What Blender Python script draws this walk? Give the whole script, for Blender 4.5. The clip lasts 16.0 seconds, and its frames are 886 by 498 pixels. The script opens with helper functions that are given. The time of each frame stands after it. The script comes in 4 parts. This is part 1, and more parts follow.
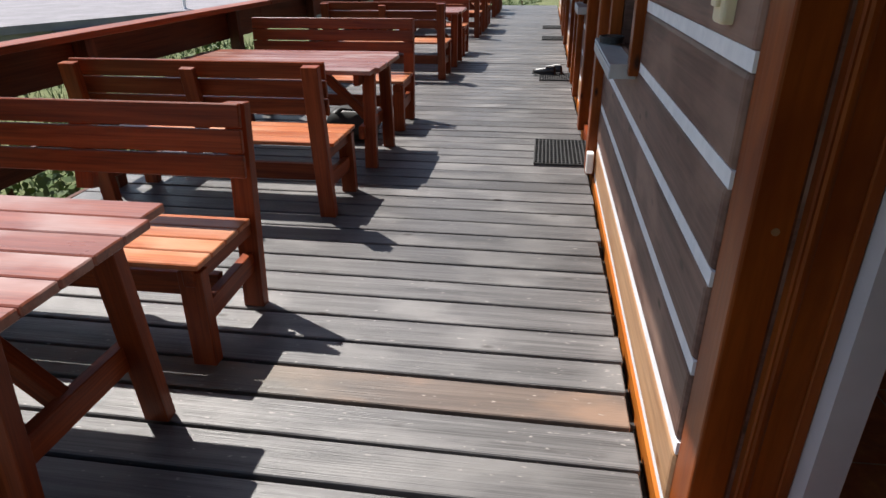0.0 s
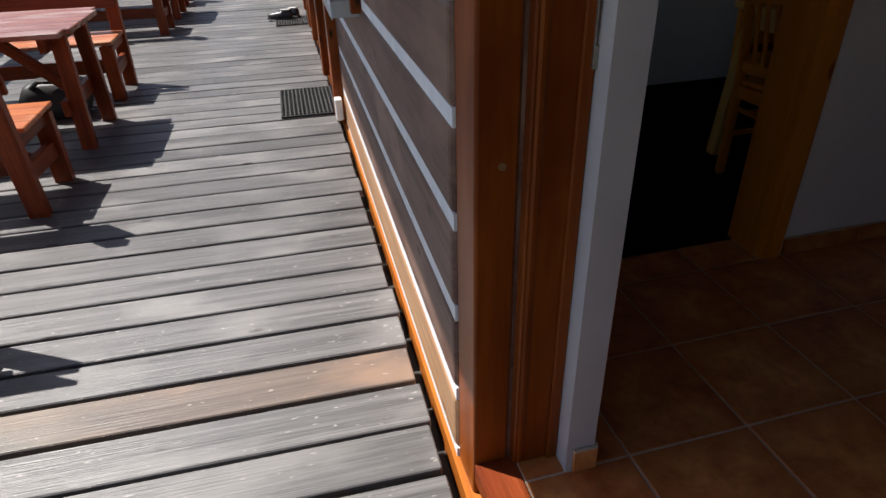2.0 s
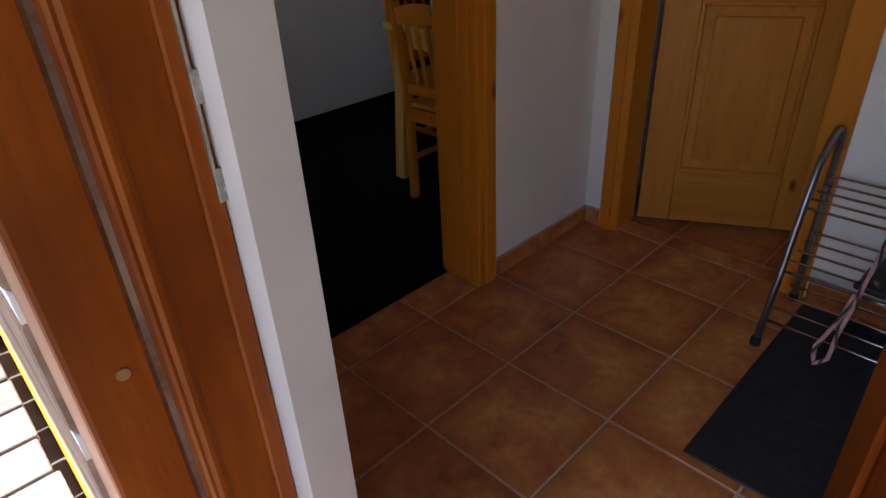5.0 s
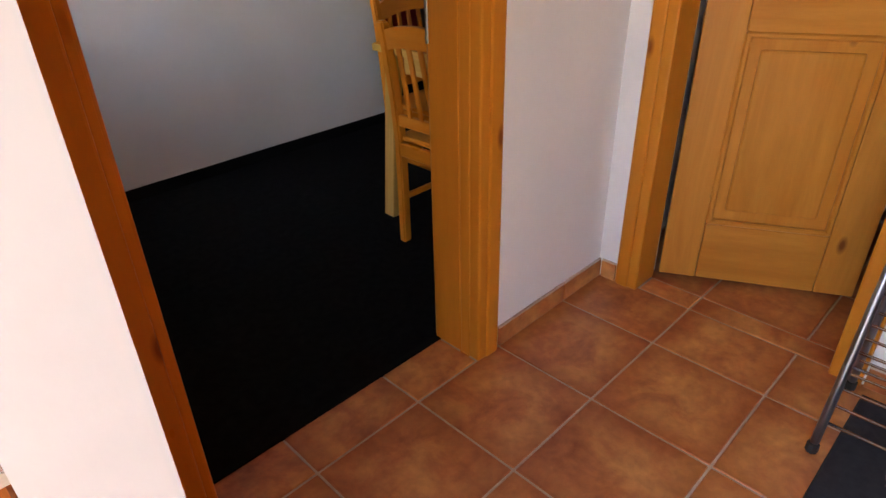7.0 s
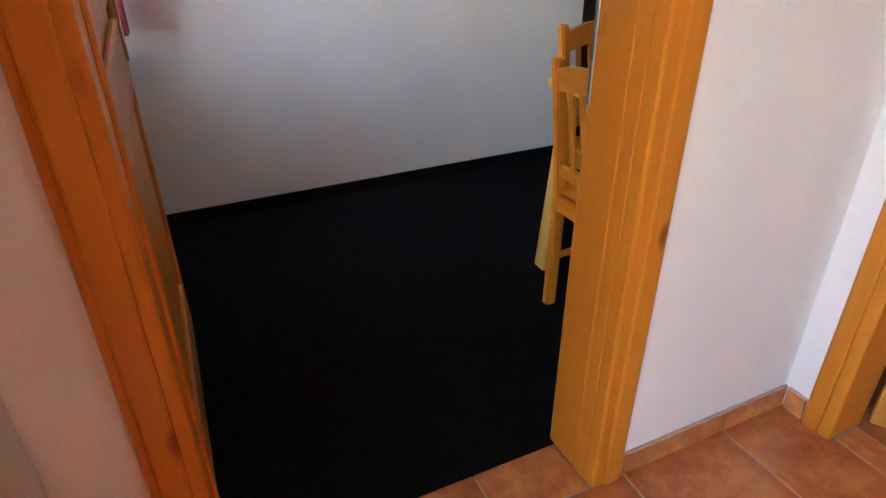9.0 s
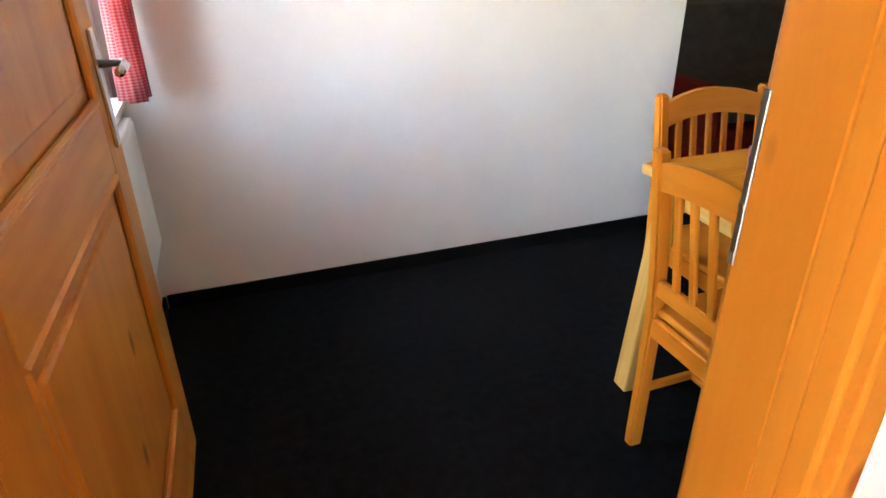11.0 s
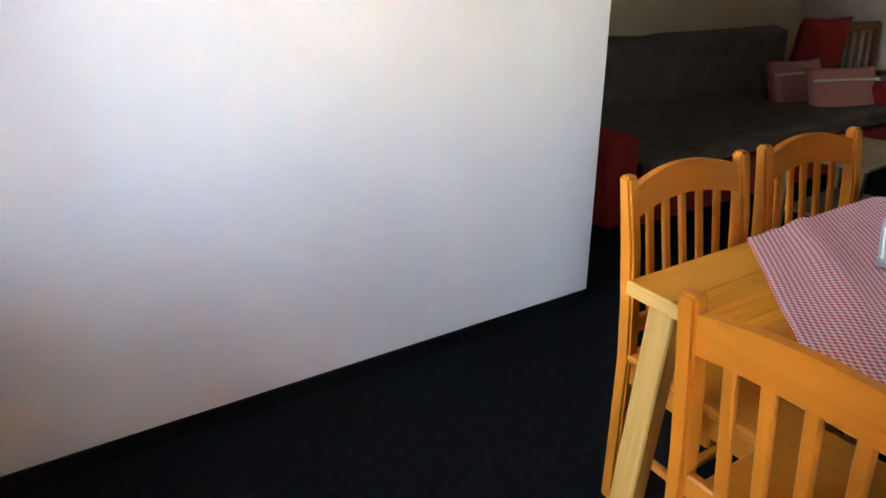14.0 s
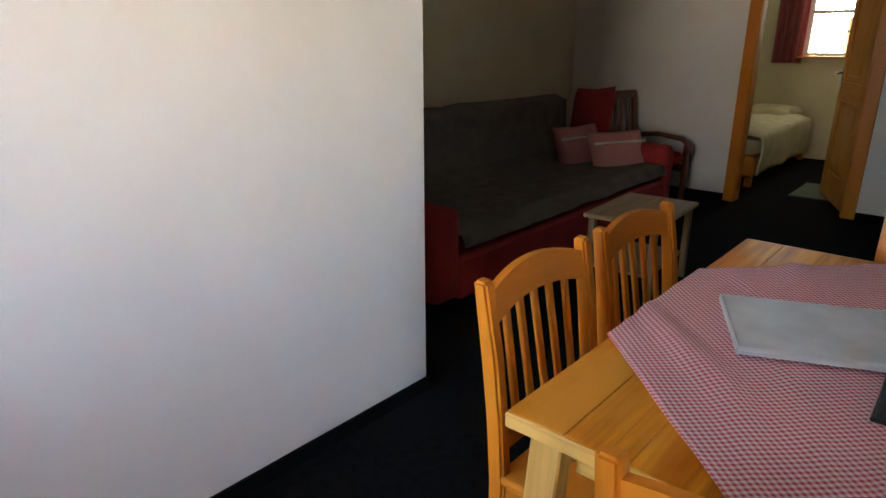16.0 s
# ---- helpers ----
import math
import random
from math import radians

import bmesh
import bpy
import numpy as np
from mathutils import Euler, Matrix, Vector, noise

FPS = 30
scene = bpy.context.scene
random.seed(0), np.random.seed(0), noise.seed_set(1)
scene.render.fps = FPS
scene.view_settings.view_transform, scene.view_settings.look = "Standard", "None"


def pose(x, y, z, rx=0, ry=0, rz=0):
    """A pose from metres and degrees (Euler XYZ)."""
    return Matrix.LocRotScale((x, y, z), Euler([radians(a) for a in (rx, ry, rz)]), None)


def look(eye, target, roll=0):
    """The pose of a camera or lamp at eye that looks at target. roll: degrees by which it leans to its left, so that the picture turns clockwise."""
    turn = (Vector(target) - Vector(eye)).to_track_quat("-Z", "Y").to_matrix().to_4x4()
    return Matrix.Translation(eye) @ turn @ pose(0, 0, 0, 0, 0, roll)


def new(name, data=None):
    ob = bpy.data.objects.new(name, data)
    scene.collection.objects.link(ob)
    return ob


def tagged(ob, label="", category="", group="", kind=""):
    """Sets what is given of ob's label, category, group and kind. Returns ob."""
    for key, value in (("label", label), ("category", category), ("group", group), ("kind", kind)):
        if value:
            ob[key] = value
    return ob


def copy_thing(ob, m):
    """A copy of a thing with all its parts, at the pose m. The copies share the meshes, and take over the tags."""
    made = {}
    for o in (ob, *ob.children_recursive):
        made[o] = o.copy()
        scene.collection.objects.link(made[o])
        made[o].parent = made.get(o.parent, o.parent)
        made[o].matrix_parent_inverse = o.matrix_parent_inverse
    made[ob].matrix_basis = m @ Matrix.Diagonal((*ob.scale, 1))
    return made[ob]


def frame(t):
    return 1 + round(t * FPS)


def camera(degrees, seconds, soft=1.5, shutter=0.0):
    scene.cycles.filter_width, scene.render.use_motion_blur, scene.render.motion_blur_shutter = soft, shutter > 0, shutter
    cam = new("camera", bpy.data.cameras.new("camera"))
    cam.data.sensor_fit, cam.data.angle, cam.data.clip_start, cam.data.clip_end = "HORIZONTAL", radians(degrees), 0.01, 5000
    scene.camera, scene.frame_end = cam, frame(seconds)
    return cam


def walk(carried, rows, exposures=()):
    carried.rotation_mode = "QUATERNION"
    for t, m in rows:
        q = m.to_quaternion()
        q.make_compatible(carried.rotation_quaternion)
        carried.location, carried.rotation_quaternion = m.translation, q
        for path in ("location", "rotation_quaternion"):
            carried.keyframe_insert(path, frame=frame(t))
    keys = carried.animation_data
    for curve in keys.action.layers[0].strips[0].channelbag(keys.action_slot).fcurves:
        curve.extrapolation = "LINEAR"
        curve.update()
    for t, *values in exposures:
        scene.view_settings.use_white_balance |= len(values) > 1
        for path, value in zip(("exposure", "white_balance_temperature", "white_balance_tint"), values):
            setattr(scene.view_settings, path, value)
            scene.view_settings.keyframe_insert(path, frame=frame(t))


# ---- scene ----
cam = camera(71.0, 16.0)
PATH = [
    (0, (-1.52, -1.422, 1.279), (-1.742, 0.37, 0.418), -0.5),
    (0.5, (-1.506, -1.413, 1.267), (-1.587, 0.361, 0.346), -0.4),
    (1, (-1.479, -1.363, 1.244), (-1.429, 0.376, 0.256), -1.2),
    (1.5, (-1.445, -1.303, 1.244), (-1.217, 0.411, 0.239), -1.4),
    (2, (-1.4, -1.265, 1.247), (-0.963, 0.4, 0.228), -1.5),
    (2.5, (-1.361, -1.227, 1.253), (-0.756, 0.385, 0.235), -1.5),
    (3, (-1.348, -1.172, 1.26), (-0.52, 0.34, 0.246), -1.9),
    (3.5, (-1.341, -1.112, 1.257), (-0.333, 0.291, 0.25), -1.4),
    (4, (-1.291, -1.054, 1.247), (-0.154, 0.246, 0.238), -1.8),
    (4.5, (-1.196, -0.991, 1.254), (-0.016, 0.266, 0.241), -2.9),
    (6.8, (-0.915, -0.663, 1.261), (0.322, 0.546, 0.257), -1.3),
    (7, (-0.859, -0.645, 1.249), (0.354, 0.592, 0.251), -1.4),
    (7.5, (-0.738, -0.596, 1.261), (0.343, 0.729, 0.225), -1.3),
    (8, (-0.629, -0.541, 1.274), (0.299, 0.888, 0.228), -1.2),
    (8.5, (-0.572, -0.523, 1.279), (0.246, 0.989, 0.256), -0.7),
    (9, (-0.534, -0.453, 1.275), (0.211, 1.122, 0.292), -0.2),
    (9.5, (-0.482, -0.345, 1.294), (0.195, 1.263, 0.317), -0.1),
    (10, (-0.431, -0.239, 1.296), (0.144, 1.425, 0.347), -0.5),
    (12.5, (-0.21, 0.312, 1.291), (0.394, 2.015, 0.433), -1.0),
    (13, (-0.189, 0.411, 1.284), (0.519, 2.081, 0.441), -0.6),
    (13.5, (-0.167, 0.47, 1.286), (0.632, 2.114, 0.476), -0.3),
    (14, (-0.124, 0.579, 1.273), (0.795, 2.166, 0.475), -0.9),
    (14.5, (-0.084, 0.664, 1.279), (0.958, 2.198, 0.529), -0.9),
    (15, (-0.049, 0.719, 1.288), (1.087, 2.195, 0.559), 0.1),
    (15.5, (-0.035, 0.772, 1.302), (1.248, 2.15, 0.626), -0.0),
    (16, (-0.022, 0.812, 1.311), (1.404, 2.066, 0.685), 0.0),
]
walk(cam, [(t, look(eye, target, roll)) for t, eye, target, roll in PATH],
     exposures=[(0.0, 0.7, 6500, 10), (1.5, 0.75, 6500, 10), (2.5, 0.8, 6500, 10), (3.5, 1.55, 6700, 12), (4.5, 2.3, 7000, 14),
                (7.0, 4.65, 7800, 20), (9.0, 5.28, 6900, 12), (10.0, 5.9, 7100, 11), (12.5, 6.4, 7300, 11), (14.0, 6.1, 6600, 10), (16.0, 5.65, 6900, 13)])

# ---- light ----
SUN = Vector((-0.48, 0.39, 1.0)).normalized()
world = bpy.data.worlds.new("sky")
scene.world = world
world.use_nodes = True
wn = world.node_tree.nodes
sky = wn.new("ShaderNodeTexSky")
sky.sky_type, sky.sun_disc = "NISHITA", False
sky.sun_elevation, sky.sun_rotation = radians(58), math.atan2(SUN.x, SUN.y)
world.node_tree.links.new(sky.outputs[0], wn["Background"].inputs[0])
wn["Background"].inputs[1].default_value = 0.08
sun = new("sun", bpy.data.lights.new("sun", "SUN"))
sun.data.energy, sun.data.angle, sun.data.color = 5.0, radians(0.53), (1.0, 0.96, 0.9)
sun.matrix_world = look((-5, 4, 10), Vector((-5, 4, 10)) - SUN)


def window_light(m, w, h, watts, color):
    la = bpy.data.lights.new("window_daylight", "AREA")
    la.shape, la.size, la.size_y, la.energy, la.color = "RECTANGLE", w, h, watts, color
    ob = new("window_daylight", la)
    ob.matrix_world = m
    return ob


# cool sky light slanting down through the dining window, warm light thrown up from the sunlit planks
window_light(look((-1.0, 1.74, 1.4), (2.0, 1.85, 0.6)), 0.8, 1.0, 0.36, (0.52, 0.77, 1.0))
window_light(look((-0.995, 1.62, 1.3), (2.3, 2.3, 1.9)), 0.7, 0.9, 0.11, (1.0, 0.74, 0.42)).data.spread = radians(50)
window_light(look((8.56, 2.42, 1.6), (6.0, 2.42, 1.1)), 0.5, 0.85, 0.17, (0.95, 1.0, 0.9))


# ---- materials ----
def mat(name):
    m = bpy.data.materials.new(name)
    m.use_nodes = True
    nt = m.node_tree
    return m, nt, nt.nodes["Principled BSDF"]


def node(nt, kind, **kw):
    n = nt.nodes.new("ShaderNode" + kind)
    for k, v in kw.items():
        n.inputs[k.replace("_", " ")].default_value = v
    return n


def ramp(nt, src, stops):
    r = nt.nodes.new("ShaderNodeValToRGB")
    el = r.color_ramp.elements
    while len(el) < len(stops):
        el.new(0.5)
    for e, (p, c) in zip(el, stops):
        e.position, e.color = p, (*c, 1)
    nt.links.new(src, r.inputs[0])
    return r.outputs[0]


def coords(nt, scale, vary=True):
    """Object coordinates, shifted at random from piece to piece."""
    tc = nt.nodes.new("ShaderNodeTexCoord")
    mp = nt.nodes.new("ShaderNodeMapping")
    mp.inputs["Scale"].default_value = scale
    if vary:
        oi = nt.nodes.new("ShaderNodeObjectInfo")
        mul = nt.nodes.new("ShaderNodeMath")
        mul.operation = "MULTIPLY"
        mul.inputs[1].default_value = 37.0
        nt.links.new(oi.outputs["Random"], mul.inputs[0])
        nt.links.new(mul.outputs[0], mp.inputs["Location"])
    nt.links.new(tc.outputs["Object"], mp.inputs[0])
    return mp.outputs[0]


def mix(nt, fac, a, b, mode="MIX"):
    n = nt.nodes.new("ShaderNodeMix")
    n.data_type, n.blend_type = "RGBA", mode
    for v, i in ((fac, 0), (a, 6), (b, 7)):
        if hasattr(v, "is_linked"):
            nt.links.new(v, n.inputs[i])
        else:
            n.inputs[i].default_value = v if i == 0 else (*v, 1)
    return n.outputs[2]


def bump(nt, bsdf, h, strength, dist=0.002):
    b = nt.nodes.new("ShaderNodeBump")
    b.inputs["Strength"].default_value, b.inputs["Distance"].default_value = strength, dist
    nt.links.new(h, b.inputs["Height"])
    nt.links.new(b.outputs[0], bsdf.inputs["Normal"])


def wood(name, dark, light, rough=0.45, across=26.0, relief=0.25, wear=None, knots=None, spread=0.25, vary=True, fine=0.7, specks=None, gloss=0.5):
    """Timber with its grain along the piece's own x."""
    m, nt, b = mat(name)
    n1 = node(nt, "TexNoise", Scale=1.0, Detail=6.0, Roughness=0.65, Distortion=0.6)
    nt.links.new(coords(nt, (1.1, across, across), vary), n1.inputs[0])
    n2 = node(nt, "TexNoise", Scale=1.0, Detail=3.0, Distortion=0.3)
    nt.links.new(coords(nt, (2.6, across * 7, across * 7), vary), n2.inputs[0])
    col = ramp(nt, n1.outputs[0], [(0.32, dark), (0.68, light)])
    streaks = ramp(nt, n2.outputs[0], [(0.34, (0.6, 0.6, 0.6)), (0.56, (1, 1, 1))])
    col = mix(nt, fine, col, streaks, "MULTIPLY")
    n3 = node(nt, "TexNoise", Scale=1.0, Detail=4.0)
    nt.links.new(coords(nt, (2.2, 5.0, 5.0), vary), n3.inputs[0])
    if wear:
        f = ramp(nt, n3.outputs[0], [(0.5, (0, 0, 0)), (0.68, (1, 1, 1))])
        col = mix(nt, f, col, wear)
    if knots:
        v = node(nt, "TexVoronoi", Scale=1.0)
        nt.links.new(coords(nt, (3.0, 7.0, 7.0), vary), v.inputs[0])
        f = ramp(nt, v.outputs[0], [(0.045, (1, 1, 1)), (0.12, (0, 0, 0))])
        col = mix(nt, f, col, knots)
    if specks:
        n4 = node(nt, "TexNoise", Scale=1.0, Detail=2.0)
        nt.links.new(coords(nt, (28.0, 75.0, 75.0), vary), n4.inputs[0])
        col = mix(nt, ramp(nt, n4.outputs[0], [(0.69, (0, 0, 0)), (0.74, (1, 1, 1))]), col, specks)
    oi = nt.nodes.new("ShaderNodeObjectInfo")
    tone = ramp(nt, oi.outputs["Random"], [(0, (1 - spread,) * 3), (1, (1, 1, 1))])
    col = mix(nt, 1.0, col, tone, "MULTIPLY")
    nt.links.new(col, b.inputs["Base Color"])
    b.inputs["Specular IOR Level"].default_value = gloss
    r = nt.nodes.new("ShaderNodeMapRange")
    r.inputs[3].default_value, r.inputs[4].default_value = rough - 0.1, rough + 0.14
    nt.links.new(n3.outputs[0], r.inputs[0])
    nt.links.new(r.outputs[0], b.inputs["Roughness"])
    bump(nt, b, n2.outputs[0], relief)
    return m


def mottled(name, a, c, scale=6.0, rough=0.6, relief=0.15, fine=90.0, metal=0.0, vary=False, dist=0.002, gloss=0.5):
    """A plain surface with cloudy variation and a fine relief."""
    m, nt, b = mat(name)
    n1 = node(nt, "TexNoise", Scale=scale, Detail=5.0, Roughness=0.6)
    n2 = node(nt, "TexNoise", Scale=fine, Detail=4.0)
    p = coords(nt, (1, 1, 1), vary)
    nt.links.new(p, n1.inputs[0])
    nt.links.new(p, n2.inputs[0])
    col = ramp(nt, n1.outputs[0], [(0.3, a), (0.7, c)])
    nt.links.new(col, b.inputs["Base Color"])
    b.inputs["Roughness"].default_value, b.inputs["Metallic"].default_value = rough, metal
    b.inputs["Specular IOR Level"].default_value = gloss
    bump(nt, b, n2.outputs[0], relief, dist)
    return m


DECK = wood("weathered_decking", (0.088, 0.083, 0.083), (0.2, 0.19, 0.19), 0.42, 34, 0.9, wear=(0.215, 0.204, 0.2), knots=(0.045, 0.036, 0.032), spread=0.34, fine=1.0, specks=(0.36, 0.33, 0.31))
DECK_NEW = wood("fresh_decking", (0.11, 0.083, 0.07), (0.19, 0.145, 0.12), 0.42, 30, 0.6, wear=(0.24, 0.155, 0.11), knots=(0.3, 0.13, 0.05), spread=0.05, specks=(0.36, 0.3, 0.26))
# the replaced plank is weathered grey but for its house-side end
nt = DECK_NEW.node_tree
bs = nt.nodes["Principled BSDF"]
tc = nt.nodes.new("ShaderNodeTexCoord")
sp = nt.nodes.new("ShaderNodeSeparateXYZ")
nt.links.new(tc.outputs["Object"], sp.inputs[0])
warm = bs.inputs["Base Color"].links[0].from_socket
grey = mix(nt, 1.0, warm, (0.72, 0.92, 1.0), "MULTIPLY")
nt.links.new(mix(nt, ramp(nt, sp.outputs[0], [(0.1, (0, 0, 0)), (0.9, (1, 1, 1))]), grey, warm), bs.inputs["Base Color"])
RED = wood("red_brown_stain", (0.16, 0.026, 0.007), (0.35, 0.074, 0.018), 0.38, 18, 0.35, spread=0.3, gloss=0.25)
# lit copy of RED: sun on the seats is in the colour, with wear
SEAT = wood("sun_brightened_stain", (0.4, 0.1, 0.03), (0.58, 0.2, 0.075), 0.36, 18, 0.4, wear=(0.55, 0.26, 0.14), spread=0.2)
RED_WORN = wood("worn_red_stain", (0.2, 0.05, 0.028), (0.36, 0.12, 0.07), 0.29, 18, 0.3, wear=(0.36, 0.22, 0.19), spread=0.25, gloss=0.8)
DARKRED = wood("dark_brown_stain", (0.07, 0.022, 0.01), (0.15, 0.05, 0.02), 0.45, 16, 0.4, spread=0.25, gloss=0.25)
LOG = wood("grey_brown_log", (0.095, 0.045, 0.033), (0.205, 0.112, 0.086), 0.5, 13, 0.5, wear=(0.27, 0.165, 0.125), knots=(0.06, 0.033, 0.02), spread=0.2, gloss=0.3)
# lighter copy of LOG: sunlight on the lowest log is put into the colour
LOG_SUNLIT = wood("sunlit_log", (0.36, 0.18, 0.085), (0.5, 0.29, 0.15), 0.5, 13, 0.4, knots=(0.25, 0.1, 0.035), spread=0.1, fine=0.5)
ORANGE = wood("orange_skirting_board", (0.4, 0.105, 0.012), (0.52, 0.165, 0.026), 0.42, 12, 0.25, fine=0.4, gloss=0.25)
POST = wood("varnished_brown_post", (0.15, 0.03, 0.0035), (0.29, 0.07, 0.009), 0.34, 9, 0.25, wear=(0.15, 0.03, 0.004), knots=(0.035, 0.008, 0.002), spread=0.12, fine=0.35, gloss=0.18)
PINE = wood("honey_pine", (0.54, 0.19, 0.024), (0.7, 0.295, 0.052), 0.33, 9, 0.12, knots=(0.2, 0.055, 0.009), spread=0.08, fine=0.1, gloss=0.25)
CASING = wood("varnished_pine_casing", (0.58, 0.185, 0.017), (0.68, 0.245, 0.028), 0.3, 6, 0.05, knots=(0.25, 0.06, 0.008), spread=0.06, fine=0.06, gloss=0.25)
CHAIRWOOD = wood("orange_varnished_beech", (0.66, 0.2, 0.016), (0.75, 0.26, 0.027), 0.3, 12, 0.05, spread=0.08, fine=0.12, gloss=0.3)
TABLEWOOD = wood("varnished_pine_board", (0.5, 0.115, 0.005), (0.92, 0.36, 0.03), 0.42, 12, 0.05, wear=(0.8, 0.32, 0.04), spread=0.3, fine=0.45, gloss=0.1)
PALEPINE = wood("raw_pale_pine", (0.72, 0.37, 0.085), (0.86, 0.53, 0.16), 0.4, 14, 0.1, spread=0.12, fine=0.3)
COFFEE = wood("dull_oak", (0.3, 0.19, 0.1), (0.46, 0.32, 0.19), 0.4, 14, 0.1)
CHERRY = wood("dark_cherry_frame", (0.16, 0.055, 0.022), (0.26, 0.1, 0.042), 0.4, 14, 0.1, fine=0.3)
CAULK = mottled("white_caulk", (0.66, 0.67, 0.7), (0.8, 0.8, 0.82), 14, 0.7, 0.2)
PLASTER = mottled("white_plaster", (0.8, 0.79, 0.78), (0.86, 0.85, 0.84), 2.5, 0.85, 0.12, 160)
CREAMWALL = mottled("cream_wall_paint", (0.66, 0.56, 0.37), (0.74, 0.64, 0.45), 2.5, 0.85, 0.12, 160)
# white paint greyed down: shade beside the entrance is put into this colour
REVEAL = mottled("shaded_reveal_paint", (0.47, 0.445, 0.455), (0.54, 0.515, 0.525), 5, 0.7, 0.1, 120)
CEIL = mottled("ceiling_paint", (0.74, 0.73, 0.7), (0.8, 0.79, 0.77), 2, 0.9, 0.1)
CARPET = mottled("black_carpet", (0.0048, 0.0046, 0.0056), (0.0115, 0.011, 0.013), 30, 1.0, 1.0, 700, dist=0.004, gloss=0.08)
DARKTRIM = mottled("black_skirting", (0.003, 0.003, 0.0035), (0.006, 0.006, 0.0065), 8, 0.8, 0.2, gloss=0.15)
RUBBER = mottled("black_rubber", (0.012, 0.012, 0.013), (0.03, 0.03, 0.03), 12, 0.7, 0.3)
FELT = mottled("black_felt_mat", (0.012, 0.013, 0.017), (0.03, 0.031, 0.037), 40, 0.95, 1.0, 500, dist=0.004)
GROUT = mottled("grey_grout", (0.45, 0.34, 0.26), (0.6, 0.48, 0.38), 20, 0.85, 0.3)
STEEL = mottled("chromed_steel", (0.5, 0.5, 0.52), (0.66, 0.66, 0.68), 6, 0.22, 0.02, metal=1.0)
TUBE = mottled("grey_steel_tube", (0.2, 0.2, 0.22), (0.3, 0.3, 0.32), 6, 0.32, 0.02, metal=0.9)
BRASS = mottled("worn_strike_metal", (0.28, 0.26, 0.22), (0.5, 0.47, 0.42), 40, 0.42, 0.1, metal=0.9)
PLUG = mottled("dull_wood_plug", (0.2, 0.1, 0.04), (0.3, 0.16, 0.07), 60, 0.6, 0.2)
CREAM = mottled("cream_plastic", (0.62, 0.55, 0.36), (0.7, 0.63, 0.44), 8, 0.35, 0.02)
WHITEPL = mottled("white_plastic", (0.75, 0.75, 0.74), (0.82, 0.82, 0.8), 8, 0.4, 0.02)
SILLM = mottled("grey_sheet_metal", (0.4, 0.42, 0.45), (0.5, 0.52, 0.55), 8, 0.4, 0.05, metal=0.3)
BLACK = mottled("black_plastic", (0.012, 0.012, 0.012), (0.03, 0.03, 0.03), 8, 0.5, 0.1)
SHOE = mottled("black_leather", (0.01, 0.01, 0.011), (0.03, 0.028, 0.028), 14, 0.38, 0.3)
SHOEGREY = mottled("grey_lining", (0.4, 0.4, 0.4), (0.58, 0.57, 0.55), 14, 0.7, 0.3)
SOFARED = mottled("red_upholstery", (0.26, 0.012, 0.012), (0.4, 0.025, 0.02), 7, 0.85, 0.6, 300)
THROW = mottled("grey_brown_throw", (0.085, 0.07, 0.06), (0.15, 0.125, 0.105), 9, 0.95, 0.9, 260, dist=0.004)
BEDDING = mottled("cream_bedding", (0.5, 0.42, 0.25), (0.66, 0.58, 0.4), 5, 0.9, 0.5, 60)
GREENRUG = mottled("green_rug", (0.1, 0.14, 0.08), (0.16, 0.2, 0.12), 12, 0.95, 0.8, 200)
ROOF = mottled("roof_sheeting", (0.12, 0.05, 0.03), (0.18, 0.08, 0.05), 4, 0.6, 0.2)
GRASS_G = mottled("meadow_soil", (0.06, 0.085, 0.025), (0.15, 0.16, 0.06), 0.7, 0.95, 1.0, 14, dist=0.05)
GRASS = mottled("grass_blades", (0.05, 0.08, 0.02), (0.11, 0.14, 0.045), 1.5, 0.7, 0.2)
LEAF = mottled("bush_leaves", (0.05, 0.09, 0.02), (0.13, 0.19, 0.05), 3.0, 0.6, 0.2)
GRAVEL = mottled("pale_gravel", (0.2, 0.19, 0.205), (0.28, 0.265, 0.285), 1.2, 0.95, 1.0, 25, dist=0.02)
CONCRETE = mottled("grey_concrete", (0.24, 0.24, 0.22), (0.36, 0.35, 0.32), 1.5, 0.85, 0.5, 30)


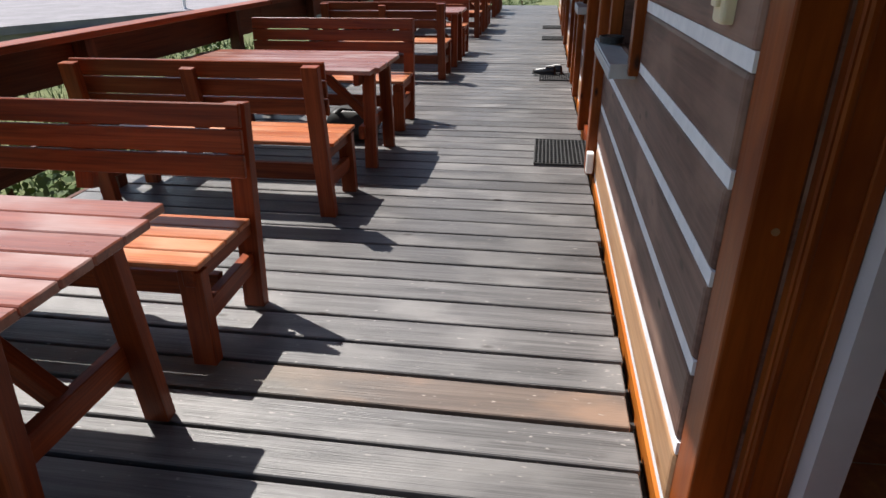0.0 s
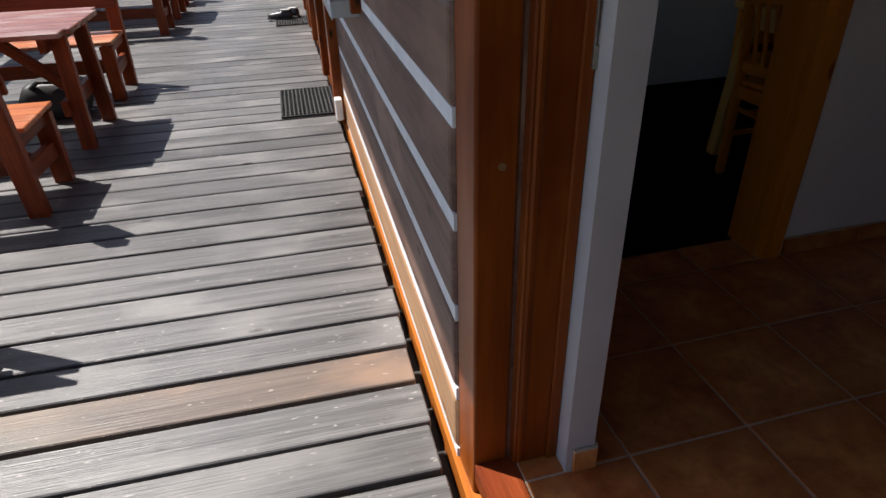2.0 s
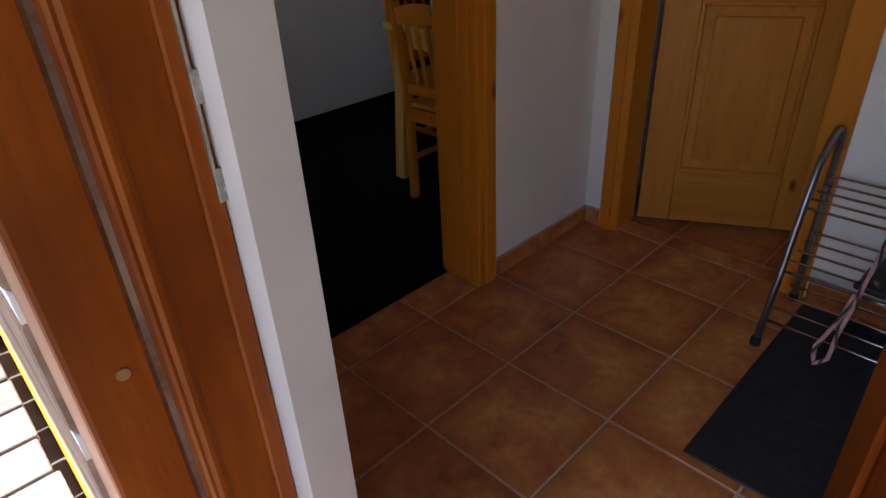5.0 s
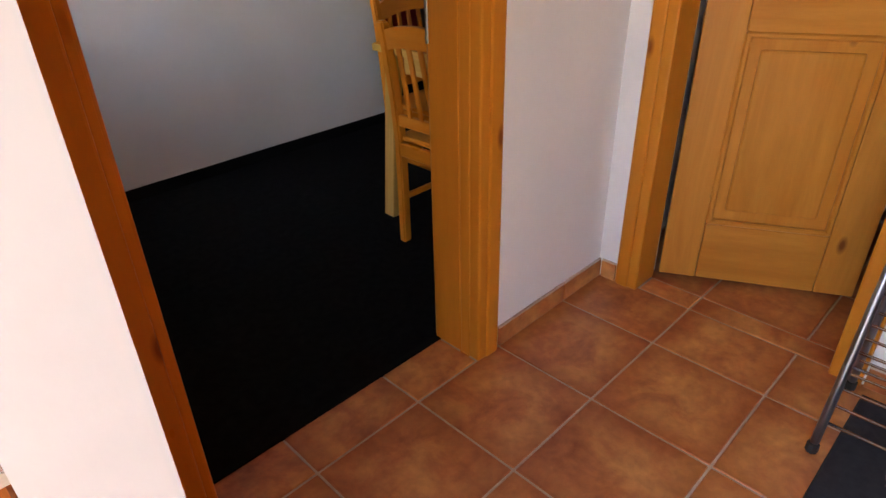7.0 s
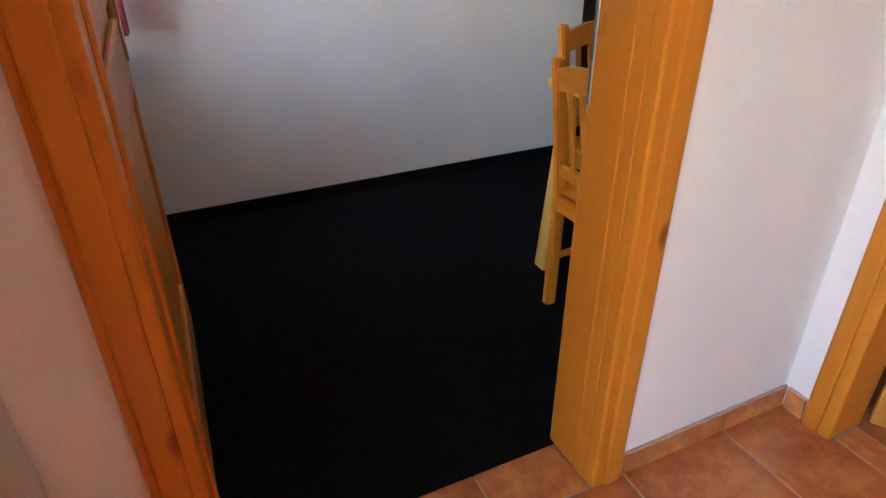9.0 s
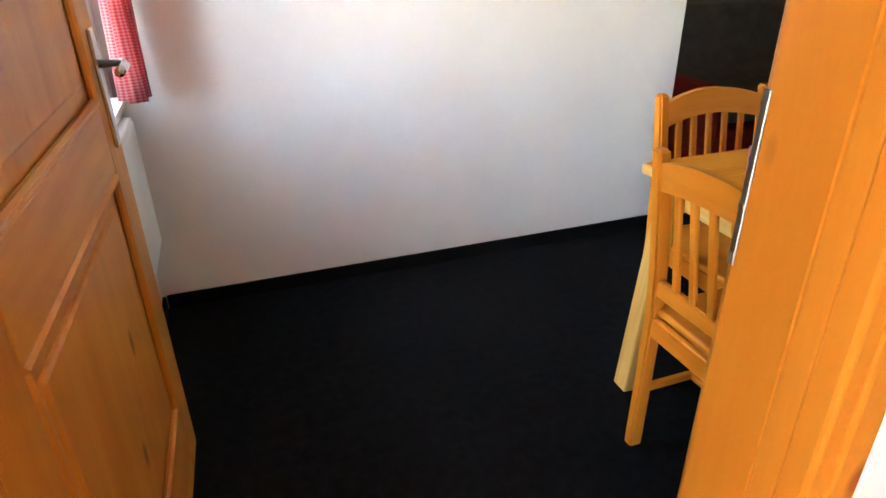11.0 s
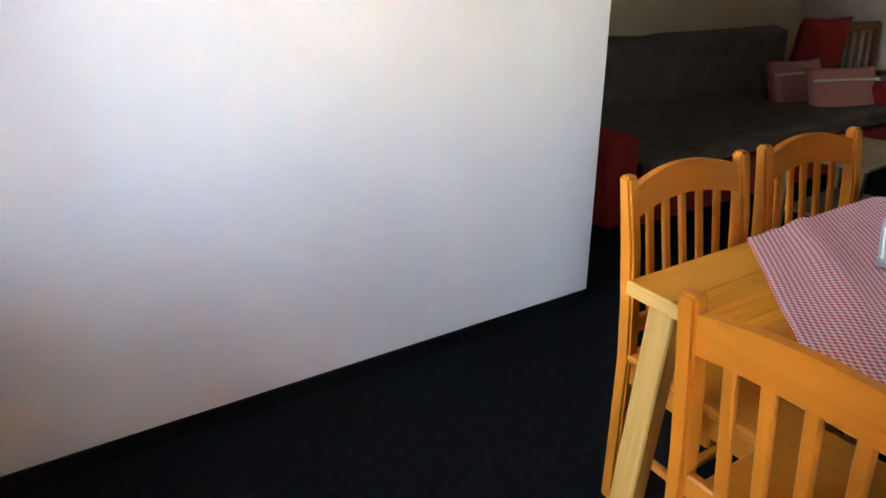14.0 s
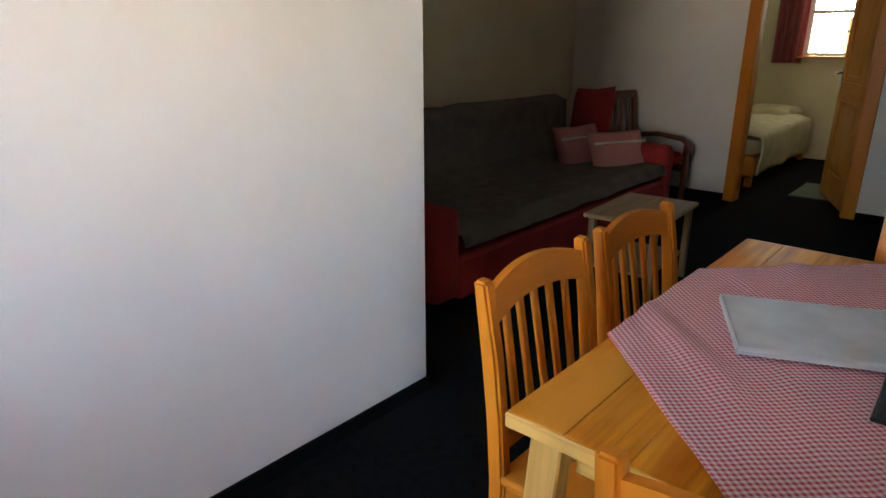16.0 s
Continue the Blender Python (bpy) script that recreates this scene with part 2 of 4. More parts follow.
def tile_material():
    m, nt, b = mat("terracotta_tile")
    p = coords(nt, (1, 1, 1))
    n1 = node(nt, "TexNoise", Scale=7.0, Detail=6.0, Roughness=0.62, Distortion=0.4)
    n2 = node(nt, "TexNoise", Scale=34.0, Detail=4.0)
    for n in (n1, n2):
        nt.links.new(p, n.inputs[0])
    col = ramp(nt, n1.outputs[0], [(0.28, (0.36, 0.1, 0.035)), (0.45, (0.6, 0.21, 0.068)), (0.66, (0.8, 0.38, 0.125))])
    col = mix(nt, 0.35, col, ramp(nt, n2.outputs[0], [(0.35, (0.55, 0.45, 0.4)), (0.6, (1, 1, 1))]), "MULTIPLY")
    # each tile is fired darker and redder towards its rim, in an uneven band
    tc = nt.nodes.new("ShaderNodeTexCoord")
    box = nt.nodes.new("ShaderNodeVectorMath")
    box.operation = "ABSOLUTE"
    nt.links.new(tc.outputs["Object"], box.inputs[0])
    sep = nt.nodes.new("ShaderNodeSeparateXYZ")
    nt.links.new(box.outputs[0], sep.inputs[0])
    far = nt.nodes.new("ShaderNodeMath")
    far.operation = "MAXIMUM"
    nt.links.new(sep.outputs[0], far.inputs[0])
    nt.links.new(sep.outputs[1], far.inputs[1])
    wob = nt.nodes.new("ShaderNodeMath")
    wob.operation = "MULTIPLY_ADD"
    wob.inputs[1].default_value = 0.13
    nt.links.new(n1.outputs[0], wob.inputs[0])
    nt.links.new(far.outputs[0], wob.inputs[2])
    rim = ramp(nt, wob.outputs[0], [(0.165, (1.0, 1.0, 1.0)), (0.25, (0.66, 0.5, 0.42))])
    col = mix(nt, 0.9, col, rim, "MULTIPLY")
    oi = nt.nodes.new("ShaderNodeObjectInfo")
    col = mix(nt, 1.0, col, ramp(nt, oi.outputs["Random"], [(0, (0.88, 0.84, 0.84)), (1, (1.0, 1.0, 0.95))]), "MULTIPLY")
    nt.links.new(col, b.inputs["Base Color"])
    r = nt.nodes.new("ShaderNodeMapRange")
    r.inputs[3].default_value, r.inputs[4].default_value = 0.25, 0.5
    nt.links.new(n1.outputs[0], r.inputs[0])
    nt.links.new(r.outputs[0], b.inputs["Roughness"])
    bump(nt, b, n2.outputs[0], 0.2)
    return m


def gingham(name, red, pale, pitch, thin=0.0):
    """Woven check of red and white threads, by the piece's own uv."""
    m, nt, b = mat(name)
    uv = nt.nodes.new("ShaderNodeUVMap")
    sep = nt.nodes.new("ShaderNodeSeparateXYZ")
    nt.links.new(uv.outputs[0], sep.inputs[0])
    fs = []
    for k in (0, 1):
        a = nt.nodes.new("ShaderNodeMath")
        a.operation = "MULTIPLY"
        a.inputs[1].default_value = 2 * math.pi / pitch
        nt.links.new(sep.outputs[k], a.inputs[0])
        s_ = nt.nodes.new("ShaderNodeMath")
        s_.operation = "SINE"
        nt.links.new(a.outputs[0], s_.inputs[0])
        r = nt.nodes.new("ShaderNodeMapRange")
        r.inputs[1].default_value, r.inputs[2].default_value = -0.25, 0.25
        nt.links.new(s_.outputs[0], r.inputs[0])
        fs.append(r.outputs[0])
    half = tuple((x + y) / 2 for x, y in zip(red, pale))
    lo = mix(nt, fs[0], pale, half)
    hi = mix(nt, fs[0], half, red)
    col = mix(nt, fs[1], lo, hi)
    nt.links.new(col, b.inputs["Base Color"])
    b.inputs["Roughness"].default_value = 0.9
    n2 = node(nt, "TexNoise", Scale=600.0)
    nt.links.new(uv.outputs[0], n2.inputs[0])
    bump(nt, b, n2.outputs[0], 0.3, 0.001)
    if thin:
        tr = nt.nodes.new("ShaderNodeBsdfTranslucent")
        nt.links.new(col, tr.inputs[0])
        both = nt.nodes.new("ShaderNodeMixShader")
        both.inputs[0].default_value = thin
        nt.links.new(b.outputs[0], both.inputs[1])
        nt.links.new(tr.outputs[0], both.inputs[2])
        nt.links.new(both.outputs[0], nt.nodes["Material Output"].inputs[0])
    return m


def glass_material():
    m, nt, b = mat("window_glass")
    b.inputs["Transmission Weight"].default_value, b.inputs["Roughness"].default_value = 1.0, 0.02
    b.inputs["Base Color"].default_value = (0.95, 0.97, 0.96, 1)
    return m


def translucent_plastic():
    m, nt, b = mat("frosted_plastic")
    b.inputs["Base Color"].default_value = (0.62, 0.64, 0.68, 1)
    b.inputs["Roughness"].default_value = 0.3
    n = node(nt, "TexNoise", Scale=8.0, Detail=3.0)
    tc = nt.nodes.new("ShaderNodeTexCoord")
    nt.links.new(tc.outputs["Object"], n.inputs[0])
    nt.links.new(ramp(nt, n.outputs[0], [(0.3, (0.42, 0.44, 0.47)), (0.7, (0.62, 0.63, 0.66))]), b.inputs["Base Color"])
    return m


TILE = tile_material()
CHECK = gingham("red_check_cloth", (0.52, 0.045, 0.07), (0.76, 0.62, 0.63), 0.0105)
CURTAIN = gingham("red_check_curtain", (0.5, 0.05, 0.07), (0.62, 0.3, 0.32), 0.009, thin=0.55)
PILLOWM = gingham("pink_check_pillow", (0.5, 0.12, 0.12), (0.6, 0.36, 0.34), 0.01)
GLASS = glass_material()
FROST = translucent_plastic()


# ---- building blocks ----
def mesh_of(name, bm, material):
    me = bpy.data.meshes.new(name)
    bm.normal_update()
    bm.to_mesh(me)
    bm.free()
    if material:
        me.materials.append(material)
    return me


def part(name, bm, material, parent=None, label="", m=None, smooth=False):
    me = bm if isinstance(bm, bpy.types.Mesh) else mesh_of(name, bm, material)
    if smooth:
        me.shade_smooth()
    ob = new(name, me)
    ob.parent = parent
    if m is not None:
        ob.matrix_basis = m
    return tagged(ob, label)


def empty(name, m, label, category, group="", kind=""):
    ob = new(name)
    ob.matrix_basis = m
    ob.empty_display_size = 0.05
    return tagged(ob, label, category, group, kind)


def box_bm(sx, sy, sz, bevel=0.0, seg=1):
    bm = bmesh.new()
    bmesh.ops.create_cube(bm, size=1, matrix=Matrix.Diagonal((sx, sy, sz, 1)))
    if bevel:
        bmesh.ops.bevel(bm, geom=bm.edges[:], offset=bevel, segments=seg, affect="EDGES", profile=0.5)
    return bm


BOARDS = {}


def board_mesh(length, w, h, material, bevel, seg=1):
    key = (round(length, 4), round(w, 4), round(h, 4), material.name, bevel)
    if key not in BOARDS:
        BOARDS[key] = mesh_of("board", box_bm(length, w, h, bevel, seg), material)
    return BOARDS[key]


def along(a, b, up=(0, 0, 1)):
    """A pose in the middle of a and b with its x from a to b and its z near up."""
    a, b = Vector(a), Vector(b)
    x = (b - a).normalized()
    y = Vector(up).cross(x).normalized()
    z = x.cross(y)
    r = Matrix((x, y, z)).transposed().to_4x4()
    return Matrix.Translation((a + b) / 2) @ r


def board(name, parent, a, b, w, h, material, up=(0, 0, 1), bevel=0.003, label="", seg=1):
    me = board_mesh((Vector(b) - Vector(a)).length, w, h, material, bevel, seg)
    return part(name, me, None, parent, label, along(a, b, up))


def block(name, lo, hi, material, parent=None, label="", category="", kind="", m=None, bevel=0.0):
    """A box between two corners as an object of its own."""
    lo, hi = Vector(lo), Vector(hi)
    bm = box_bm(*(hi - lo), bevel)
    bmesh.ops.translate(bm, verts=bm.verts[:], vec=(lo + hi) / 2)
    ob = part(name, bm, material, parent, label, m)
    return tagged(ob, "", category, "", kind)


def tube_bm(pts, r, sides=8, caps=True):
    """A round tube along a line of points."""
    bm = bmesh.new()
    pts = [Vector(p) for p in pts]
    rings = []
    ref = Vector((0.31, 0.52, 0.79))
    for i, p in enumerate(pts):
        d = (pts[min(i + 1, len(pts) - 1)] - pts[max(i - 1, 0)]).normalized()
        u = d.cross(ref).normalized()
        v = d.cross(u)
        rings.append([bm.verts.new(p + r * (math.cos(2 * math.pi * k / sides) * u + math.sin(2 * math.pi * k / sides) * v)) for k in range(sides)])
    for q, s in zip(rings, rings[1:]):
        for k in range(sides):
            bm.faces.new((q[k], q[(k + 1) % sides], s[(k + 1) % sides], s[k]))
    if caps:
        bm.faces.new(rings[0][::-1])
        bm.faces.new(rings[-1])
    bmesh.ops.recalc_face_normals(bm, faces=bm.faces[:])
    return bm


def sheet_bm(fn, nu, nv, thick, uvscale=(1, 1)):
    """A sheet of cloth, fn(u, v) for u, v from 0 to 1, with a thickness and a uv map in metres."""
    bm = bmesh.new()
    uvl = bm.loops.layers.uv.new("UVMap")
    g = [[bm.verts.new(fn(i / nu, j / nv)) for j in range(nv + 1)] for i in range(nu + 1)]
    at = {g[i][j]: (i / nu * uvscale[0], j / nv * uvscale[1]) for i in range(nu + 1) for j in range(nv + 1)}
    for i in range(nu):
        for j in range(nv):
            f = bm.faces.new((g[i][j], g[i + 1][j], g[i + 1][j + 1], g[i][j + 1]))
            for l in f.loops:
                l[uvl].uv = at[l.vert]
    if thick:
        bm.normal_update()
        bmesh.ops.solidify(bm, geom=bm.faces[:], thickness=thick)
    return bm


def cushion_bm(sx, sy, sz, n=12, soft=0.35):
    """A stuffed cushion, thick in the middle and thin at the seams."""
    bm = bmesh.new()
    uvl = bm.loops.layers.uv.new("UVMap")
    rows = {}
    for side in (1, -1):
        for i in range(n + 1):
            for j in range(n + 1):
                u, v = 2 * i / n - 1, 2 * j / n - 1
                edge = max(0.0, (1 - u ** 4) * (1 - v ** 4)) ** soft
                pull = 1 - 0.06 * (1 - abs(u)) * abs(v) - 0.06 * (1 - abs(v)) * abs(u)
                if edge == 0 and side < 0:
                    rows[side, i, j] = rows[1, i, j]
                else:
                    rows[side, i, j] = bm.verts.new((u * sx / 2 * pull, v * sy / 2 * pull, side * edge * sz / 2))
    for side in (1, -1):
        for i in range(n):
            for j in range(n):
                q = [rows[side, i, j], rows[side, i + 1, j], rows[side, i + 1, j + 1], rows[side, i, j + 1]]
                f = bm.faces.new(q if side > 0 else q[::-1])
                for l in f.loops:
                    l[uvl].uv = (l.vert.co.x, l.vert.co.y)
    return bm


# ---- the setting: ground and distance ----
DECKZ = -0.1
FAC = pose(-1.065, 0, 0, 0, 0, -1.8)


def structure(ob, label, category="wall"):
    return tagged(ob, label, category, "", "structure")


structure(block("ground", (-1200, -1200, -1.4), (1200, 1200, -1.0), GRASS_G), "sunlit mown meadow around the wooden terrace", "ground")

YARD = pose(-14.1, 13.07, 0, 0, 0, -25.6)
structure(block("road", (-70, -200, -0.45), (0.12, 300, -0.25), GRAVEL, m=YARD), "pale sunlit gravel yard beyond the terrace railing", "road")
structure(block("retaining_wall", (-0.3, -200, -1.1), (0, 300, -0.452), CONCRETE, m=YARD), "low grey concrete retaining wall under the yard")
for v in (-9, -5.5, 1.2, 5.0, 9.5):
    structure(block("wall_buttress", (0.004, v, -1.0), (0.25, v + 1.5, -0.47), CONCRETE, m=YARD), "grey concrete buttress of the retaining wall")
pole = empty("marker_pole", YARD @ pose(-0.4, 5.6, -0.25), "thin white metal pole beside the gravel yard", "pole")
part("pole", tube_bm([(0, 0, 0), (0, 0, 2.4)], 0.05, 10), WHITEPL, pole)
part("foot_plate", box_bm(0.2, 0.2, 0.03, 0.004), SILLM, pole)

# ---- terrace ----
terrace = empty("terrace_floor", FAC, "weathered grey-brown plank terrace along the house", "terrace", kind="structure")
for k in range(-18, 98):
    y0 = 0.178 + 0.18 * k
    fresh = k == 0
    ob = part("plank", board_mesh(3.24 + 0.01 * (k % 3), 0.161, 0.035, DECK_NEW if fresh else DECK, 0.004), None, terrace, "",
              pose(-1.68 + random.uniform(-0.008, 0.008), y0 + 0.09, DECKZ - 0.0175 + random.uniform(-0.0015, 0.0015), 0, 0, random.uniform(-0.12, 0.12)))
# added black sheet that stands in for the shade below the plank gaps
block("gap_shade_sheet", (-3.29, -3.2, -0.24), (0.03, 17.6, -0.2), RUBBER, terrace)
for x in (-0.35, -1.2, -2.1, -3.0):
    part("joist", box_bm(0.08, 21, 0.14), DARKRED, terrace, "", pose(x, 7.2, DECKZ - 0.12))
block("fascia", (-3.34, -3.2, -0.95), (-3.305, 17.8, DECKZ - 0.002), DARKRED, terrace)

rail = empty("terrace_railing", FAC @ pose(-3.2, 0, DECKZ), "dark brown wooden railing along the terrace edge", "railing")
for v in range(-3, 17, 2):
    board("post", rail, (0.06, v + 1.1, 0), (0.06, v + 1.1, 0.93), 0.09, 0.09, DARKRED, up=(1, 0, 0))
for v in (-3.2, 0.8, 4.8, 8.8, 12.8):
    board("top_rail", rail, (0.05, v, 0.955), (0.05, v + 3.99, 0.955), 0.16, 0.04, RED)
    board("upper_board", rail, (-0.006, v, 0.812), (-0.006, v + 3.99, 0.812), 0.03, 0.23, DARKRED)
    board("lower_board", rail, (-0.006, v, 0.34), (-0.006, v + 3.99, 0.34), 0.03, 0.15, DARKRED)


# ---- terrace furniture: local x along the bench from its house-side end, y towards the back ----
def make_bench():
    b = empty("garden_bench", Matrix.Identity(4), "red-brown stained slatted wooden bench on the terrace", "bench", "terrace benches")
    for x in (-0.05, -1.42):
        board("front_leg", b, (x, -0.215, 0), (x, -0.205, 0.385), 0.09, 0.055, RED, up=(0, 1, 0))
        board("back_leg", b, (x, 0.215, 0), (x, 0.3, 0.86), 0.055, 0.09, RED, up=(1, 0, 0))
        board("stretcher", b, (x, -0.2, 0.19), (x, 0.22, 0.21), 0.04, 0.085, RED)
        board("seat_bearer", b, (x, -0.24, 0.365), (x, 0.24, 0.365), 0.045, 0.07, RED)
    board("back_batten", b, (-0.735, 0.232, 0.5), (-0.735, 0.295, 0.84), 0.04, 0.08, RED, up=(1, 0, 0))
    board("long_rail", b, (-0.08, 0.02, 0.2), (-1.39, 0.02, 0.2), 0.04, 0.1, RED)
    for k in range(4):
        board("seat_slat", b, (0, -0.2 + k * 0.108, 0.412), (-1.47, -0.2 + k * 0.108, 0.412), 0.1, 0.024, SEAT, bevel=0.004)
    for k in range(3):
        z, y = 0.63 + k * 0.098, 0.2 + k * 0.0096
        board("back_slat", b, (0.0, y, z), (-1.47, y, z), 0.024, 0.091, RED, up=(0, 0.1, 1), bevel=0.004)
    return b


def make_table():
    t = empty("picnic_table", Matrix.Identity(4), "faded red-brown slatted wooden terrace table", "table", "terrace tables")
    for k in range(7):
        y = -0.372 + k * 0.124
        inset = 0.03 if k in (0, 6) else 0.0
        board("top_slat", t, (0.04 - inset, y, 0.685), (-1.5 + inset, y, 0.685), 0.118, 0.03, RED_WORN, bevel=0.004)
    for x in (-0.06, -1.4):
        for s in (-1, 1):
            board("leg", t, (x, s * 0.275, 0), (x, s * 0.22, 0.665), 0.085, 0.05, RED, up=(0, 1, 0))
        board("stretcher", t, (x - 0.048, -0.32, 0.26), (x - 0.048, 0.32, 0.26), 0.04, 0.09, RED)
        board("top_bearer", t, (x - 0.048, -0.37, 0.628), (x - 0.048, 0.37, 0.628), 0.04, 0.08, RED)
        e = -0.5 if x > -0.5 else -0.96
        board("brace", t, (x - 0.06, 0, 0.27), (e, 0, 0.64), 0.05, 0.06, RED)
    return t


bench0, table0 = make_bench(), make_table()
X0 = -1.53
sets = [(-0.42, -0.25), (2.965, 2.965), (7.3, 7.3), (11.4, 11.4), (15.3, 15.3)]
for i, (c, tc_) in enumerate(sets):
    for s in (-1, 1):
        if s > 0:
            m = FAC @ pose(X0, c + 0.97, DECKZ)
        else:
            m = FAC @ pose(X0 - 1.47, c - 0.97, DECKZ, 0, 0, 180)
        if i == 0 and s < 0:
            continue
        if i == 0 and s > 0:
            bench0.matrix_basis = m
        else:
            copy_thing(bench0, m)
    m = FAC @ pose(X0 + (0.03 if i else 0.0), tc_, DECKZ)
    if i == 0:
        table0.matrix_basis = m
    else:
        copy_thing(table0, m)

bag = empty("backpack", FAC @ pose(-1.9, 3.45, DECKZ), "black slumped backpack lying under the terrace table", "bag")
bm = cushion_bm(0.42, 0.32, 0.26, 10, 0.3)
part("body", bm, BLACK, bag, m=pose(0, 0, 0.125), smooth=True)
part("strap", tube_bm([(-0.15, -0.1, 0.2), (-0.05, -0.14, 0.27), (0.08, -0.13, 0.26), (0.16, -0.1, 0.18)], 0.014), RUBBER, bag)


def door_mat_rubber(v, w, d):
    """A rubber mat with rows of round holes, built as a lattice."""
    m_ = empty("rubber_doormat", FAC @ pose(-0.21, v, DECKZ + 0.001), "black perforated rubber doormat on the planks", "doormat", "rubber doormats")
    bm = bmesh.new()
    n, q = 15, 13
    for i in range(n + 1):
        bmesh.ops.create_cube(bm, size=1, matrix=pose(-w / 2 + w * i / n, 0, 0.008) @ Matrix.Diagonal((0.009, d, 0.016, 1)))
    for j in range(q + 1):
        bmesh.ops.create_cube(bm, size=1, matrix=pose(0, -d / 2 + d * j / q, 0.0075) @ Matrix.Diagonal((w, 0.012, 0.014, 1)))
    part("lattice", bm, RUBBER, m_)
    part("rim", box_bm(w, d, 0.004), RUBBER, m_, m=pose(0, 0, 0.002))
    return m_


for v in (3.22, 6.4, 10.2, 12.0):
    door_mat_rubber(v, 0.42, 0.64 if v < 4 else 0.5)


def make_shoe():
    sh = empty("shoe", Matrix.Identity(4), "black shoe with grey lining standing on a doormat", "shoe", "shoes outside a door")
    bm = bmesh.new()
    rings = []
    for k, (x, w, h) in enumerate([(-0.13, 0.05, 0.075), (-0.11, 0.068, 0.085), (-0.05, 0.07, 0.08), (0.02, 0.082, 0.062), (0.09, 0.09, 0.05), (0.135, 0.066, 0.04), (0.15, 0.03, 0.03)]):
        rings.append([bm.verts.new((x, math.cos(a) * w / 2, 0.018 + max(0, math.sin(a)) * h)) for a in [math.pi * j / 8 for j in range(9)]])
    for q, s in zip(rings, rings[1:]):
        for j in range(8):
            bm.faces.new((q[j], q[j + 1], s[j + 1], s[j]))
        bm.faces.new((q[0], s[0], s[8], q[8]))
    bm.faces.new(rings[0])
    bm.faces.new(rings[-1][::-1])
    bmesh.ops.recalc_face_normals(bm, faces=bm.faces[:])
    part("upper", bm, SHOE, sh, smooth=True)
    bm = box_bm(0.29, 0.084, 0.02, 0.008, 2)
    part("sole", bm, RUBBER, sh, m=pose(0.008, 0, 0.01))
    bm = cushion_bm(0.12, 0.05, 0.02, 8)
    part("opening", bm, SHOEGREY, sh, "grey fabric lining", m=pose(-0.06, 0, 0.1, 0, 4, 0), smooth=True)
    return sh


shoe0 = make_shoe()
shoe0.matrix_basis = FAC @ pose(-0.36, 6.5, DECKZ + 0.018, 0, 0, 165)
copy_thing(shoe0, FAC @ pose(-0.27, 6.6, DECKZ + 0.018, 0, 0, 150))

# ---- the house front ----
front = empty("wall_facade", FAC, "log house front of grey-brown timbers with white joints", "wall", kind="structure")
ZT = 2.44
openings = [(-1.24, -0.26), (2.98, 3.9), (6.2, 7.1), (9.7, 10.6), (11.6, 12.5)]
windows = [(1.36, 2.22), (4.4, 5.0), (8.0, 8.9)]
WZ0, WZ1 = 0.83, 1.95
runs, last = [], -4.5
for a, b in openings:
    runs.append((last, a))
    last = b
runs.append((last, 17.5))
for a, b in runs:
    inside = [w for w in windows if a < w[0] and w[1] < b]
    cuts = [(a, b)] if not inside else [(a, inside[0][0]), (inside[0][1], b)]
    for c, d in cuts:
        block("core", (0.014, c, -1.0), (0.2, d, ZT), LOG, front)
    for w0, w1 in inside:
        block("core", (0.014, w0, -1.0), (0.2, w1, WZ0 - 0.01), LOG, front)
        block("core", (0.014, w0, WZ1), (0.2, w1, ZT), LOG, front)
joints = [-0.098, 0.12, 0.372, 0.615, 0.848, 1.085, 1.325, 1.565, 1.805, 2.045, 2.285, ZT]
for a, b in runs:
    inside = [w for w in windows if a < w[0] and w[1] < b]
    a2 = a + (0.124 if a > -1 else 0.0)
    for k in range(len(joints) - 1):
        z0, z1 = joints[k] + 0.014, joints[k + 1] - 0.014
        if z1 - z0 < 0.05:
            continue
        split = [w for w in inside if z1 > WZ0 + 0.02]
        spans = [(a2, b - 0.005)] if not split else [(a2, split[0][0] - 0.08), (split[0][1] + 0.08, b - 0.005)]
        for c, d in spans:
            board("log", front, (0.012, c, (z0 + z1) / 2), (0.012, d, (z0 + z1) / 2), 0.05, z1 - z0, LOG_SUNLIT if k == 0 else LOG, bevel=0.02, seg=3)
            part("white_joint", box_bm(0.03, d - c, 0.04), CAULK, front, "white painted joint strip", pose(0.006, (c + d) / 2, joints[k]))
board("skirting_board", front, (0.016, -4.5, -0.235), (0.016, 17.4, -0.235), 0.07, 0.255, ORANGE, bevel=0.008)
for v in (2.79, 3.98, 5.35, 6.05, 7.2, 9.5, 10.7, 11.4, 12.6):
    board("post", front, (0.0, v, DECKZ), (0.0, v, ZT), 0.15, 0.14, POST, up=(1, 0, 0), bevel=0.008)
for a, b in openings[1:]:
    block("closed_door", (0.06, a, DECKZ), (0.12, b, 2.1), POST, front, "brown closed apartment door")
    block("door_step", (-0.02, a, DECKZ - 0.1), (0.06, b, DECKZ + 0.06), RED, front)
block("outlet_box", (-0.075, 2.62, -0.06), (-0.03, 2.69, 0.08), WHITEPL, front, "small white plastic box", bevel=0.006)

